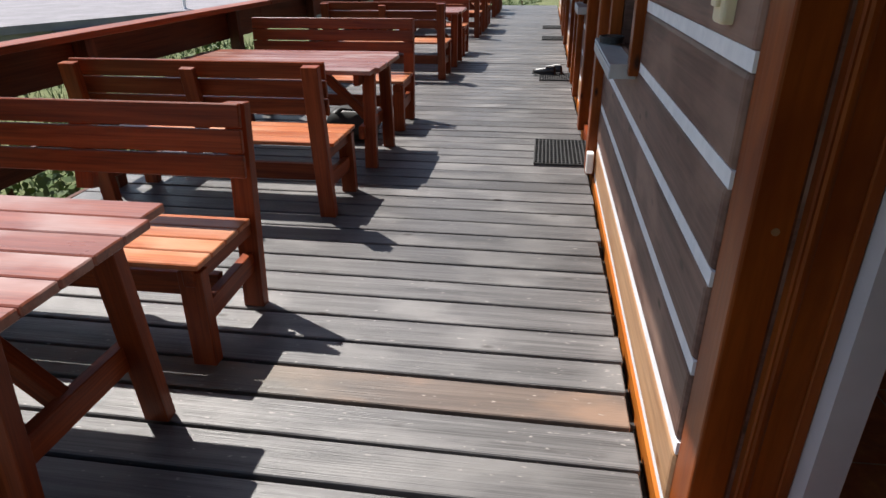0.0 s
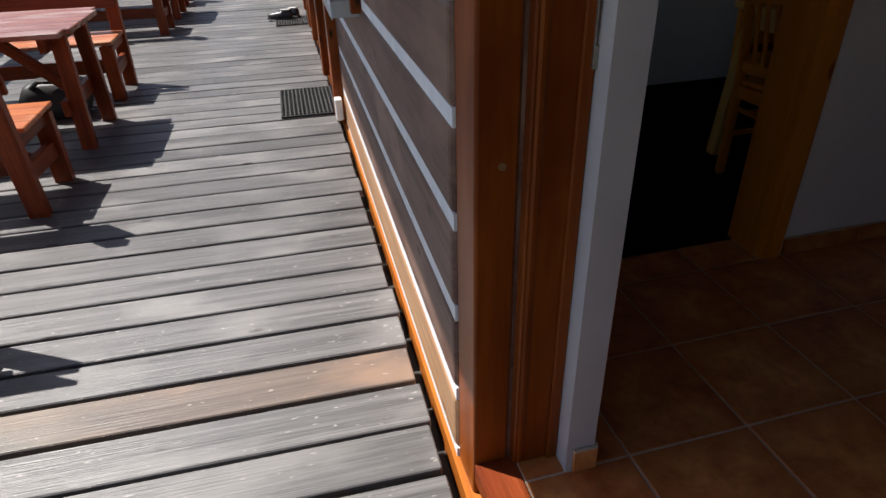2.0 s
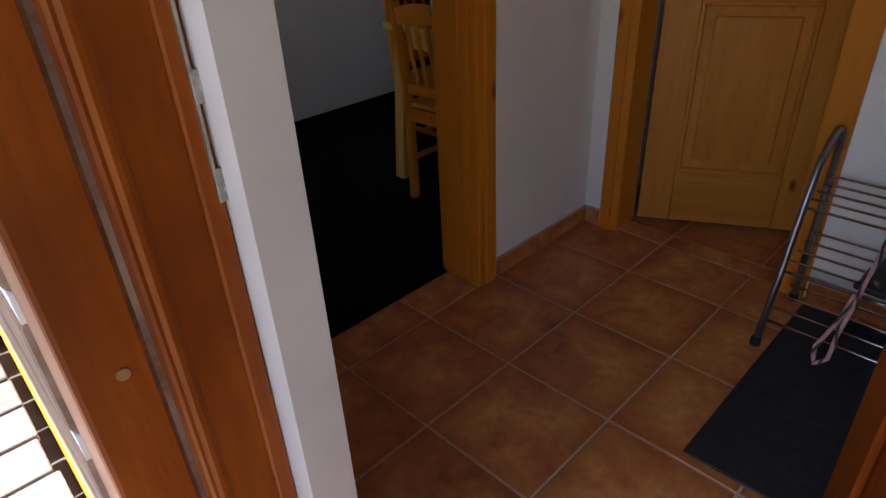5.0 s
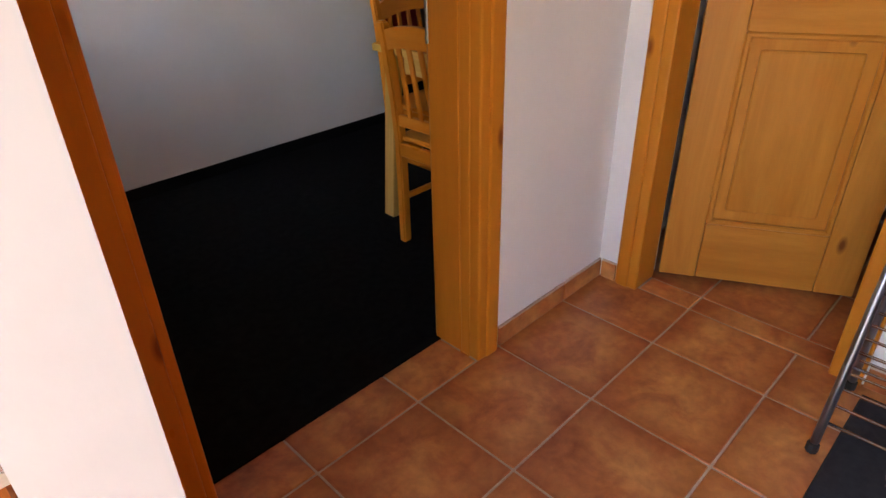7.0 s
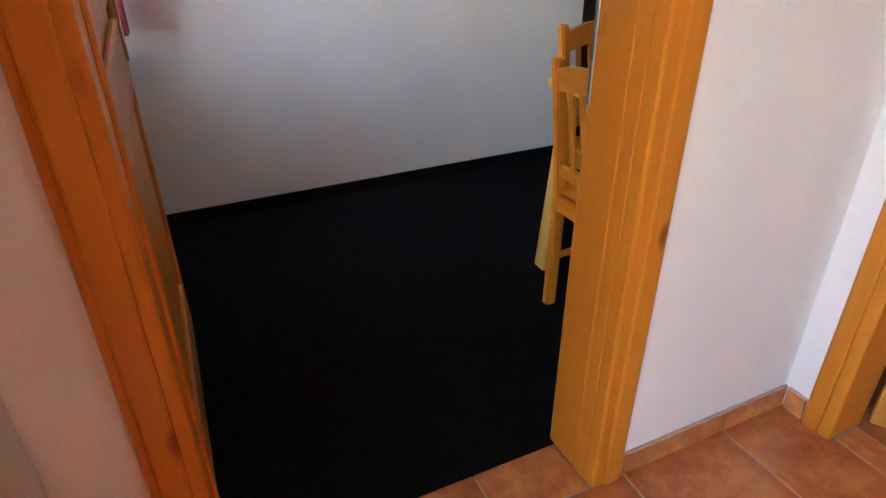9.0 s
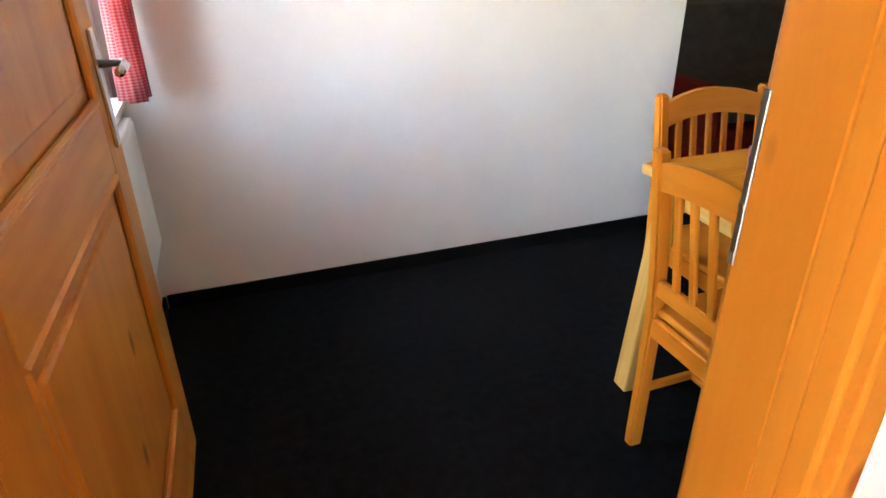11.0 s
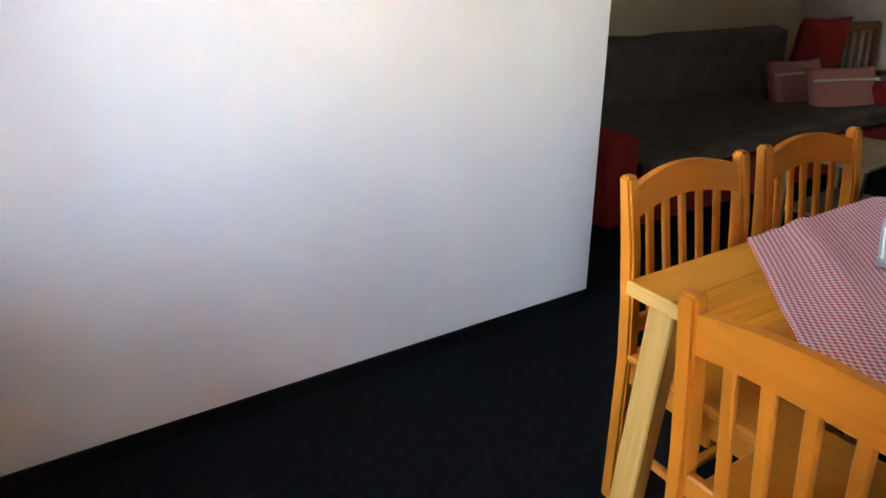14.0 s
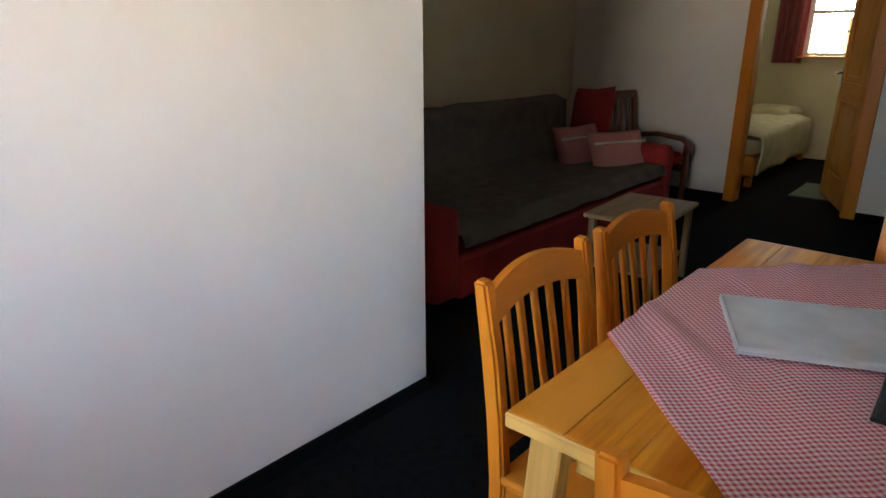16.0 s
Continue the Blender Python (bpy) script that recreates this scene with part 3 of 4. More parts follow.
# window of the dining room
def make_window(i, w0, w1):
    wi = empty("window_%d" % i, FAC, "brown-framed window with grey metal sill in the log front", "window", kind="structure")
    for y in (w0 - 0.04, w1 + 0.04):
        board("casing", wi, (-0.02, y, WZ0 - 0.02), (-0.02, y, WZ1 + 0.08), 0.075, 0.06, POST, up=(1, 0, 0))
    board("casing", wi, (-0.02, w0, WZ1 + 0.04), (-0.02, w1, WZ1 + 0.04), 0.06, 0.075, POST)
    for y in (w0 + 0.03, (w0 + w1) / 2, w1 - 0.03):
        board("window_frame", wi, (0.1, y, WZ0 + 0.02), (0.1, y, WZ1), 0.06, 0.055, POST, up=(1, 0, 0))
    for z in (WZ0 + 0.04, WZ1 - 0.03):
        board("window_frame", wi, (0.1, w0, z), (0.1, w1, z), 0.05, 0.06, POST)
    g = block("pane", (0.098, w0 + 0.05, WZ0 + 0.06), (0.102, w1 - 0.05, WZ1 - 0.05), GLASS, wi)
    g.visible_shadow = False
    board("window_sill", wi, (-0.045, w0 - 0.02, WZ0), (-0.045, w1 + 0.02, WZ0), 0.16, 0.012, SILLM, up=(0.12, 0, 1), label="grey sheet metal sill")
    board("sill_edge", wi, (-0.122, w0 - 0.02, WZ0 - 0.025), (-0.122, w1 + 0.02, WZ0 - 0.025), 0.006, 0.045, SILLM)
    for y in (w0 - 0.022, w1 + 0.022):
        block("sill_end", (-0.122, y - 0.004, WZ0 - 0.04), (0.0, y + 0.004, WZ0 + 0.02), SILLM, wi)
    return wi


for i, (a, b) in enumerate(windows):
    make_window(i + 1, a, b)
ash = empty("ashtray", FAC @ pose(-0.05, 2.1, WZ0 + 0.012), "small black dish on the window sill", "ashtray")
part("dish", tube_bm([(0, 0, 0), (0, 0, 0.03)], 0.06, 16), BLACK, ash)
part("rim", tube_bm([(0.062 * math.cos(a * 0.3927), 0.062 * math.sin(a * 0.3927), 0.03) for a in range(17)], 0.006, 6, False), BLACK, ash)

lamp_ = empty("wall_light_switch", FAC @ pose(-0.02, 0.07, 1.2), "cream plastic outdoor switch on the log wall", "switch")
part("housing", box_bm(0.045, 0.075, 0.13, 0.012, 3), CREAM, lamp_)
part("rocker", box_bm(0.012, 0.045, 0.07, 0.004, 2), CREAM, lamp_, m=pose(-0.026, 0, 0.005))

structure(block("roof", (-1.1, -5, ZT), (12, 18, ZT + 0.18), ROOF, m=FAC), "brown boarded roof with a wide overhang", "roof")

# entrance frame
ent = empty("door_frame_entrance", Matrix.Identity(4), "dark varnished timber frame round the entrance", "door frame", kind="structure")
board("corner_post", ent, (-1.029, -0.2, DECKZ - 0.05), (-1.029, -0.2, 2.3), 0.126, 0.088, POST, up=(1, 0, 0), bevel=0.007, seg=2)
board("jamb", ent, (-0.925, -0.24, 0.0), (-0.925, -0.24, 2.16), 0.10, 0.108, POST, up=(1, 0, 0), bevel=0.004)
board("bead", ent, (-0.961, -0.276, 0.0), (-0.961, -0.276, 2.16), 0.034, 0.03, POST, up=(1, 0.3, 0), bevel=0.012, seg=3)
# dark filler, nearly flush, in place of the shade in the gap
block("groove", (-0.995, -0.2626, 0.0), (-0.965, -0.2, 2.16), DARKRED, ent)
board("rebate", ent, (-0.88, -0.282, 0.0), (-0.88, -0.282, 2.16), 0.03, 0.026, POST, up=(1, 0, 0), bevel=0.003)
board("corner_post", ent, (-1.008, -1.3, DECKZ - 0.05), (-1.008, -1.3, 2.3), 0.15, 0.13, POST, up=(1, 0, 0), bevel=0.007)
board("jamb", ent, (-0.925, -1.28, 0.0), (-0.925, -1.28, 2.16), 0.10, 0.108, POST, up=(1, 0, 0))
board("head", ent, (-0.97, -1.24, 2.2), (-0.97, -0.25, 2.2), 0.2, 0.1, POST)
board("threshold", ent, (-1.02, -1.225, -0.03), (-1.02, -0.262, -0.03), 0.1, 0.06, RED)
block("infill", (-1.06, -1.24, 2.25), (-0.76, -0.26, 2.5), POST, ent)
for z0, z1 in ((0.965, 1.005), (1.075, 1.11), (1.18, 1.3)):
    block("strike_plate", (-0.876, -0.302, z0), (-0.854, -0.296, z1), BRASS, ent, "worn metal strike plate", bevel=0.001)
for x in (-0.876, -0.8575):
    block("strike_plate", (x, -0.3015, 0.965), (x + 0.0035, -0.2965, 1.3), BRASS, ent, "worn metal strike plate")
for z in (0.98, 1.092, 1.2):
    part("screw_head", tube_bm([(-0.865, -0.3015, z), (-0.865, -0.3035, z)], 0.0045, 10), STEEL, ent)
part("nail_head", tube_bm([(-1.02, -0.258, 0.79), (-1.02, -0.2655, 0.79)], 0.008, 14), PLUG, ent, "pale plug in the post")

# ---- inner walls, floors, ceilings ----
HZ = 2.4
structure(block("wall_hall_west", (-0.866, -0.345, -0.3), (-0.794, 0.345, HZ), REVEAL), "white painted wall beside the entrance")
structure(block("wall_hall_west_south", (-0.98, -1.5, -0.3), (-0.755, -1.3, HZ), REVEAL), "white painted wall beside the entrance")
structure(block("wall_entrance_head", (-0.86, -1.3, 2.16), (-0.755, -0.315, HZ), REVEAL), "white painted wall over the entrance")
structure(block("wall_hall_south", (-0.98, -1.45, -0.3), (2.17, -1.32, HZ), PLASTER), "white plaster wall of the small hall")
DX0, DX1, DH = -0.59, 0.245, 2.0
structure(block("wall_north_left", (-0.9, 0.35, -0.3), (DX0 - 0.02, 0.515, HZ), PLASTER), "white plaster wall beside the open doorway")
structure(block("wall_north_right", (DX1 + 0.02, 0.35, -0.3), (5.65, 0.515, HZ), PLASTER), "white plaster wall between hall and dining room")
structure(block("wall_north_head", (DX0 - 0.02, 0.35, DH + 0.02), (DX1 + 0.02, 0.515, HZ), PLASTER), "white plaster wall over the doorway")
structure(block("wall_east_a", (0.925, 0.21, -0.3), (1.09, 0.35, HZ), PLASTER), "white plaster wall beside the pine door")
structure(block("wall_east_b", (0.925, -1.32, -0.3), (1.09, -0.46, HZ), PLASTER), "white plaster wall behind the shoe rack")
structure(block("wall_east_head", (0.925, -0.46, 2.0), (1.09, 0.21, HZ), PLASTER), "white plaster wall over the pine door")
structure(block("wall_east_back", (2.1, -1.32, -0.3), (2.17, 0.35, HZ), PLASTER), "plain wall closing the room behind the pine door")
structure(block("ceiling_hall", (-0.98, -1.45, HZ), (2.17, 0.5, HZ + 0.04), CEIL), "white hall ceiling", "ceiling")

structure(block("wall_dining_west_low", (-0.9, 0.515, -0.3), (-0.69, 2.3, WZ0), PLASTER), "white plaster wall under the window")
structure(block("wall_dining_west_head", (-0.9, 0.515, WZ1), (-0.69, 2.3, HZ), PLASTER), "white plaster wall over the window")
structure(block("wall_dining_west_a", (-0.9, 0.515, WZ0), (-0.69, 1.34, WZ1), PLASTER), "white plaster wall beside the window")
structure(block("wall_dining_west_b", (-0.9, 2.2, WZ0), (-0.69, 2.3, WZ1), PLASTER), "white plaster wall beside the window")
structure(block("wall_white_partition", (-0.9, 2.306, -0.1), (1.575, 2.43, HZ), PLASTER), "smooth white partition wall in the dining room")
structure(block("wall_alcove_west", (1.3, 2.43, -0.1), (1.42, 4.1, HZ), CREAMWALL), "plaster wall of the sofa corner")
structure(block("wall_alcove_north", (1.3, 4.08, -0.1), (8.7, 4.2, HZ), CREAMWALL), "cream plaster wall behind the sofa")
BX = 5.65
structure(block("wall_far_a", (BX, 2.42, -0.1), (BX + 0.12, 4.08, HZ), PLASTER), "pale plaster wall beside the bedroom door")
structure(block("wall_far_b", (BX, 0.35, -0.1), (BX + 0.12, 1.58, HZ), PLASTER), "pale plaster wall beside the bedroom door")
structure(block("wall_far_head", (BX, 1.58, 2.0), (BX + 0.12, 2.42, HZ), PLASTER), "pale plaster wall over the bedroom door")
structure(block("wall_bedroom_south", (BX + 0.12, 1.2, -0.1), (8.7, 1.32, HZ), CREAMWALL), "cream bedroom wall")
structure(block("wall_bedroom_low", (8.5, 1.32, -0.1), (8.62, 4.08, 1.18), CREAMWALL), "cream bedroom wall under the window")
structure(block("wall_bedroom_head", (8.5, 1.32, 2.02), (8.62, 4.08, HZ), CREAMWALL), "cream bedroom wall over the window")
structure(block("wall_bedroom_a", (8.5, 1.32, 1.18), (8.62, 2.15, 2.02), CREAMWALL), "cream bedroom wall beside the window")
structure(block("wall_bedroom_b", (8.5, 2.68, 1.18), (8.62, 4.08, 2.02), CREAMWALL), "cream bedroom wall beside the window")
structure(block("ceiling_room", (-0.9, 0.515, HZ), (8.7, 4.2, HZ + 0.04), CEIL), "white room ceiling", "ceiling")
structure(block("floor_carpet", (-0.9, 0.512, -0.1), (8.6, 4.1, 0.002), CARPET), "short black carpet of the dining and living room", "carpet")
structure(block("carpet_trim", (DX0, 0.5, -0.02), (DX1, 0.52, 0.006), DARKTRIM), "dark metal strip at the carpet edge", "trim")


def baseboard(a, b, h=0.06, t=0.012, material=DARKTRIM, label="black skirting strip along the wall"):
    lo = [min(p, q) for p, q in zip(a, b)]
    hi = [max(p, q) for p, q in zip(a, b)]
    structure(block("baseboard", (lo[0], lo[1], 0), (max(hi[0], lo[0] + t), max(hi[1], lo[1] + t), h), material, bevel=0.002), label, "baseboard")


baseboard((-0.676, 2.294), (1.587, 2.306))
baseboard((1.575, 2.306), (1.587, 2.43))
baseboard((-0.69, 0.53), (-0.678, 2.294))
baseboard((1.42, 4.068), (BX, 4.08))
baseboard((BX - 0.012, 2.5), (BX, 4.068))
baseboard((BX - 0.012, 0.53), (BX, 1.5))

# door casings
def casing(name, label, sides, parts_):
    e = empty(name, Matrix.Identity(4), label, "door frame", kind="structure")
    for n, a, b, w, h, up in parts_:
        board(n, e, a, b, w, h, CASING, up=up, bevel=0.006, seg=2)
    return e


Z = (0, 0, 1)
casing("door_frame_dining", "honey-coloured varnished pine frame round the doorway", 2, [
    ("casing", (DX1 + 0.044, 0.345, 0), (DX1 + 0.044, 0.345, DH + 0.08), 0.088, 0.02, (0, 1, 0)),
    ("casing_bead", (DX1 + 0.055, 0.334, 0), (DX1 + 0.055, 0.334, DH + 0.07), 0.05, 0.01, (0, 1, 0)),
    ("casing", (DX0 - 0.039, 0.345, 0), (DX0 - 0.039, 0.345, DH + 0.08), 0.079, 0.02, (0, 1, 0)),
    ("casing_bead", (DX0 - 0.042, 0.334, 0), (DX0 - 0.042, 0.334, DH + 0.07), 0.046, 0.01, (0, 1, 0)),
    ("stop", (DX0 + 0.005, 0.45, 0), (DX0 + 0.005, 0.45, DH), 0.03, 0.012, (1, 0, 0)),
    ("stop", (DX1 - 0.002, 0.39, 0), (DX1 - 0.002, 0.39, DH), 0.04, 0.004, (1, 0, 0)),
    ("lining", (DX1 + 0.009, 0.428, 0), (DX1 + 0.009, 0.428, DH), 0.185, 0.024, (1, 0, 0)),
    ("lining", (DX0 - 0.009, 0.428, 0), (DX0 - 0.009, 0.428, DH), 0.185, 0.024, (1, 0, 0)),
    ("casing", (DX0 - 0.1, 0.338, DH + 0.05), (DX1 + 0.1, 0.338, DH + 0.05), 0.032, 0.095, Z),
    ("lining", (DX0, 0.428, DH + 0.006), (DX1, 0.428, DH + 0.006), 0.185, 0.022, Z),
    ("casing", (DX1 + 0.05, 0.522, 0), (DX1 + 0.05, 0.522, DH + 0.08), 0.09, 0.018, (0, 1, 0)),
    ("casing", (DX0 - 0.05, 0.522, 0), (DX0 - 0.05, 0.522, DH + 0.08), 0.09, 0.018, (0, 1, 0)),
])
casing("door_frame_pine", "honey-coloured varnished pine frame of the door standing ajar", 2, [
    ("casing", (0.926, 0.232, 0), (0.926, 0.232, 2.06), 0.085, 0.026, (1, 0, 0)),
    ("casing_bead", (0.911, 0.245, 0), (0.911, 0.245, 2.05), 0.045, 0.01, (1, 0, 0)),
    ("casing", (0.922, -0.482, 0), (0.922, -0.482, 2.06), 0.085, 0.034, (1, 0, 0)),
    ("casing", (0.922, -0.53, 2.0), (0.922, 0.28, 2.0), 0.034, 0.09, Z),
    ("lining", (0.985, 0.2, 0), (0.985, 0.2, 2.0), 0.02, 0.12, (1, 0, 0)),
    ("lining", (1.005, -0.45, 0), (1.005, -0.45, 2.0), 0.02, 0.16, (1, 0, 0)),
])
casing("door_frame_bedroom", "varnished pine frame round the bedroom doorway", 2, [
    ("casing", (BX - 0.01, 2.45, 0), (BX - 0.01, 2.45, 2.06), 0.09, 0.03, (1, 0, 0)),
    ("casing", (BX - 0.01, 1.54, 0), (BX - 0.01, 1.54, 2.06), 0.09, 0.03, (1, 0, 0)),
    ("lining", (BX + 0.06, 2.41, 0), (BX + 0.06, 2.41, 2.0), 0.02, 0.13, (1, 0, 0)),
    ("lining", (BX + 0.06, 1.59, 0), (BX + 0.06, 1.59, 2.0), 0.02, 0.13, (1, 0, 0)),
])


keep = empty("door_keep", Matrix.Identity(4), "narrow steel lock keep on the doorway lining", "lock plate", kind="structure")
part("plate", box_bm(0.004, 0.01, 0.22, 0.001), TUBE, keep, m=pose(DX1 - 0.0045, 0.5155, 1.03))
for z in (0.935, 1.0, 1.06, 1.125):
    part("screw_head", tube_bm([(DX1 - 0.006, 0.5155, z), (DX1 - 0.0085, 0.5155, z)], 0.004, 10), TUBE, keep)


def panel_door(name, m, w, h, label, material, handle=None):
    """A framed door, its hinge edge at x 0 and its width along x, front towards -y."""
    d = empty(name, m, label, "door", kind="structure")
    st, t = 0.125, 0.04
    for x in (st / 2, w - st / 2):
        board("stile", d, (x, 0, 0.008), (x, 0, h), st - 0.002, t, material, up=(0, 1, 0), bevel=0.004, seg=2)
    rails = [(0.008, 0.225), (0.86, 1.0), (h - 0.14, h)]
    for z0, z1 in rails:
        board("rail", d, (st, 0, (z0 + z1) / 2), (w - st, 0, (z0 + z1) / 2), t, z1 - z0 - 0.002, material, bevel=0.004, seg=2)
    for (_, z0), (z1, _) in zip(rails, rails[1:]):
        board("panel", d, (w / 2, 0, z0 - 0.01), (w / 2, 0, z1 + 0.01), w - 2 * st + 0.02, 0.014, material, up=(0, 1, 0), bevel=0.0)
        board("raised_field", d, (w / 2, 0, z0 + 0.05), (w / 2, 0, z1 - 0.05), w - 2 * st - 0.1, 0.03, material, up=(0, 1, 0), bevel=0.009, seg=2)
        for y in (-0.015, 0.015):
            for x in (st + 0.008, w - st - 0.008):
                board("moulding", d, (x, y, z0), (x, y, z1), 0.02, 0.018, material, up=(0, 1, 0), bevel=0.006)
            for z in (z0 + 0.008, z1 - 0.008):
                board("moulding", d, (st, y, z), (w - st, y, z), 0.018, 0.02, material, bevel=0.006)
    if handle:
        for s in (-1, 1):
            hp = part("handle_plate", box_bm(0.04, 0.008, 0.24, 0.003), STEEL, d, "brushed steel handle plate", pose(w - 0.06, s * 0.024, 1.02))
            part("handle", tube_bm([(0, 0, 0.05), (0, s * 0.05, 0.05), (-0.03, s * 0.056, 0.05), (-0.12, s * 0.056, 0.05)], 0.009, 8), STEEL, hp, smooth=True)
    return d


panel_door("door_dining", pose(-0.618, 0.54, 0.004, 0, 0, 88.3), 0.95, 1.99, "open honey pine panelled door swung into the dining room", PINE, True)
panel_door("door_pine", pose(1.07, 0.187, 0.012, 0, 0, -62), 0.632, 1.97, "honey pine panelled door standing ajar in the hall", PINE, True)
panel_door("door_bedroom", pose(BX + 0.14, 1.6, 0.005, 0, 0, 22), 0.8, 1.98, "open pine panelled bedroom door", PINE, True)
panel_door("door_front", pose(-0.85, -1.19, 0.01, 0, 0, 21.0), 0.92, 2.03, "open dark brown wooden entrance door", POST, True)

# ---- hall things ----
rack = empty("shoe_rack", pose(0.565, -0.505, 0.008), "three-tier chromed wire shoe rack on a black mat", "shoe rack")
LEN = 0.62
side = [(0, 0, 0), (0.075, 0, 0.22), (0.125, 0, 0.41), (0.165, 0, 0.53), (0.21, 0, 0.58), (0.27, 0, 0.605), (0.315, 0, 0.59), (0.335, 0, 0.55), (0.335, 0, 0.4), (0.325, 0, 0.2), (0.315, 0, 0)]
for y in (0, -LEN):
    fr = part("side_frame", tube_bm([(a, y, c) for a, _, c in side], 0.011, 8), TUBE, rack, "grey steel tube side frame", smooth=True)
    for a in (0, 0.315):
        part("rubber_foot", tube_bm([(a, y, -0.004), (a, y, 0.02)], 0.015, 8), RUBBER, fr)
for z, x0, x1 in ((0.075, 0.03, 0.3), (0.225, 0.078, 0.315), (0.415, 0.127, 0.325)):
    for k in range(5):
        x = x0 + (x1 - x0) * k / 4
        part("rod", tube_bm([(x, 0, z + 0.03 * k / 4), (x, -LEN, z + 0.03 * k / 4)], 0.0042, 6), STEEL, rack, smooth=True)

mat_ = empty("entrance_mat", pose(0.03, -0.541, 0.001), "black felt doormat on the terracotta tiles under the rack", "doormat")
bm = box_bm(0.84, 0.6, 0.008, 0.003)
part("felt", bm, FELT, mat_, m=pose(0.42, -0.3, 0.004))
part("edging", tube_bm([(0.002, -0.6, 0.004), (0.002, -0.002, 0.004), (0.838, -0.002, 0.004)], 0.0045, 6), RUBBER, mat_)

for y in (-0.72, -0.82):
    s2 = copy_thing(shoe0, pose(0.76, y - 0.03, 0.248, 0, -6, 172))
    tagged(s2, "black shoe standing on the middle tier of the rack", "shoe", "shoes on the rack")
leash = empty("dog_leash", pose(0.62, -0.72, 0.0), "pink and grey striped cord hanging from the shoe rack", "leash")
cord = [(0.09, -0.02, 0.475), (0.05, -0.02, 0.47), (0.02, -0.005, 0.40), (0.0, 0.005, 0.3), (-0.03, 0.01, 0.22), (-0.06, 0.02, 0.14), (-0.08, 0.02, 0.07), (-0.085, 0.05, 0.04), (-0.07, 0.06, 0.09), (-0.035, 0.03, 0.17), (0.0, 0.015, 0.28)]
pts = []
for p, q in zip(cord, cord[1:]):
    for k in range(4):
        pts.append(Vector(p).lerp(Vector(q), k / 4))
PINKROPE = mottled("pink_cord", (0.5, 0.2, 0.22), (0.7, 0.45, 0.46), 60, 0.8, 0.3)
GREYROPE = mottled("dark_cord", (0.03, 0.03, 0.035), (0.08, 0.08, 0.085), 60, 0.8, 0.3)
part("cord", tube_bm(pts, 0.006, 6), PINKROPE, leash, smooth=True)
twist = [p + Vector((0.006 * math.cos(i * 1.1), 0.006 * math.sin(i * 1.1), 0)) for i, p in enumerate(pts)]
part("dark_strand", tube_bm(twist, 0.0042, 6), GREYROPE, leash, smooth=True)

# ---- dining table and chairs ----
TX0, TX1, TY0, TY1, TZ = 0.705, 1.966, 0.575, 1.315, 0.744
dt = empty("dining_table", pose(0, 0, 0), "varnished pine dining table with pale splayed legs", "table")
n = 7
for k in range(n):
    w = (TY1 - TY0) / n
    y = TY0 + w * (k + 0.5)
    board("top_board", dt, (TX0 + 0.004, y, TZ - 0.014), (TX1 - 0.004, y, TZ - 0.014), w - 0.0008, 0.028, TABLEWOOD, bevel=0.0012)
board("end_strip", dt, (TX0, TY0, TZ - 0.014), (TX0, TY1, TZ - 0.014), 0.008, 0.0275, PALEPINE)
board("end_strip", dt, (TX1, TY0, TZ - 0.014), (TX1, TY1, TZ - 0.014), 0.008, 0.0275, PALEPINE)
for x in (TX0 + 0.09, TX1 - 0.09):
    board("apron", dt, (x, TY0 + 0.09, TZ - 0.075), (x, TY1 - 0.09, TZ - 0.075), 0.022, 0.09, PALEPINE)
for y in (TY0 + 0.075, TY1 - 0.075):
    board("apron", dt, (TX0 + 0.1, y, TZ - 0.075), (TX1 - 0.1, y, TZ - 0.075), 0.022, 0.09, PALEPINE)
for sx, x in ((-1, TX0), (1, TX1)):
    for sy, y in ((-1, TY0), (1, TY1)):
        board("leg", dt, (x - sx * 0.062, y - sy * 0.055, TZ - 0.03), (x - sx * 0.02, y - sy * 0.03, 0.003), 0.06, 0.045, PALEPINE, up=(1, 0, 0), bevel=0.004)


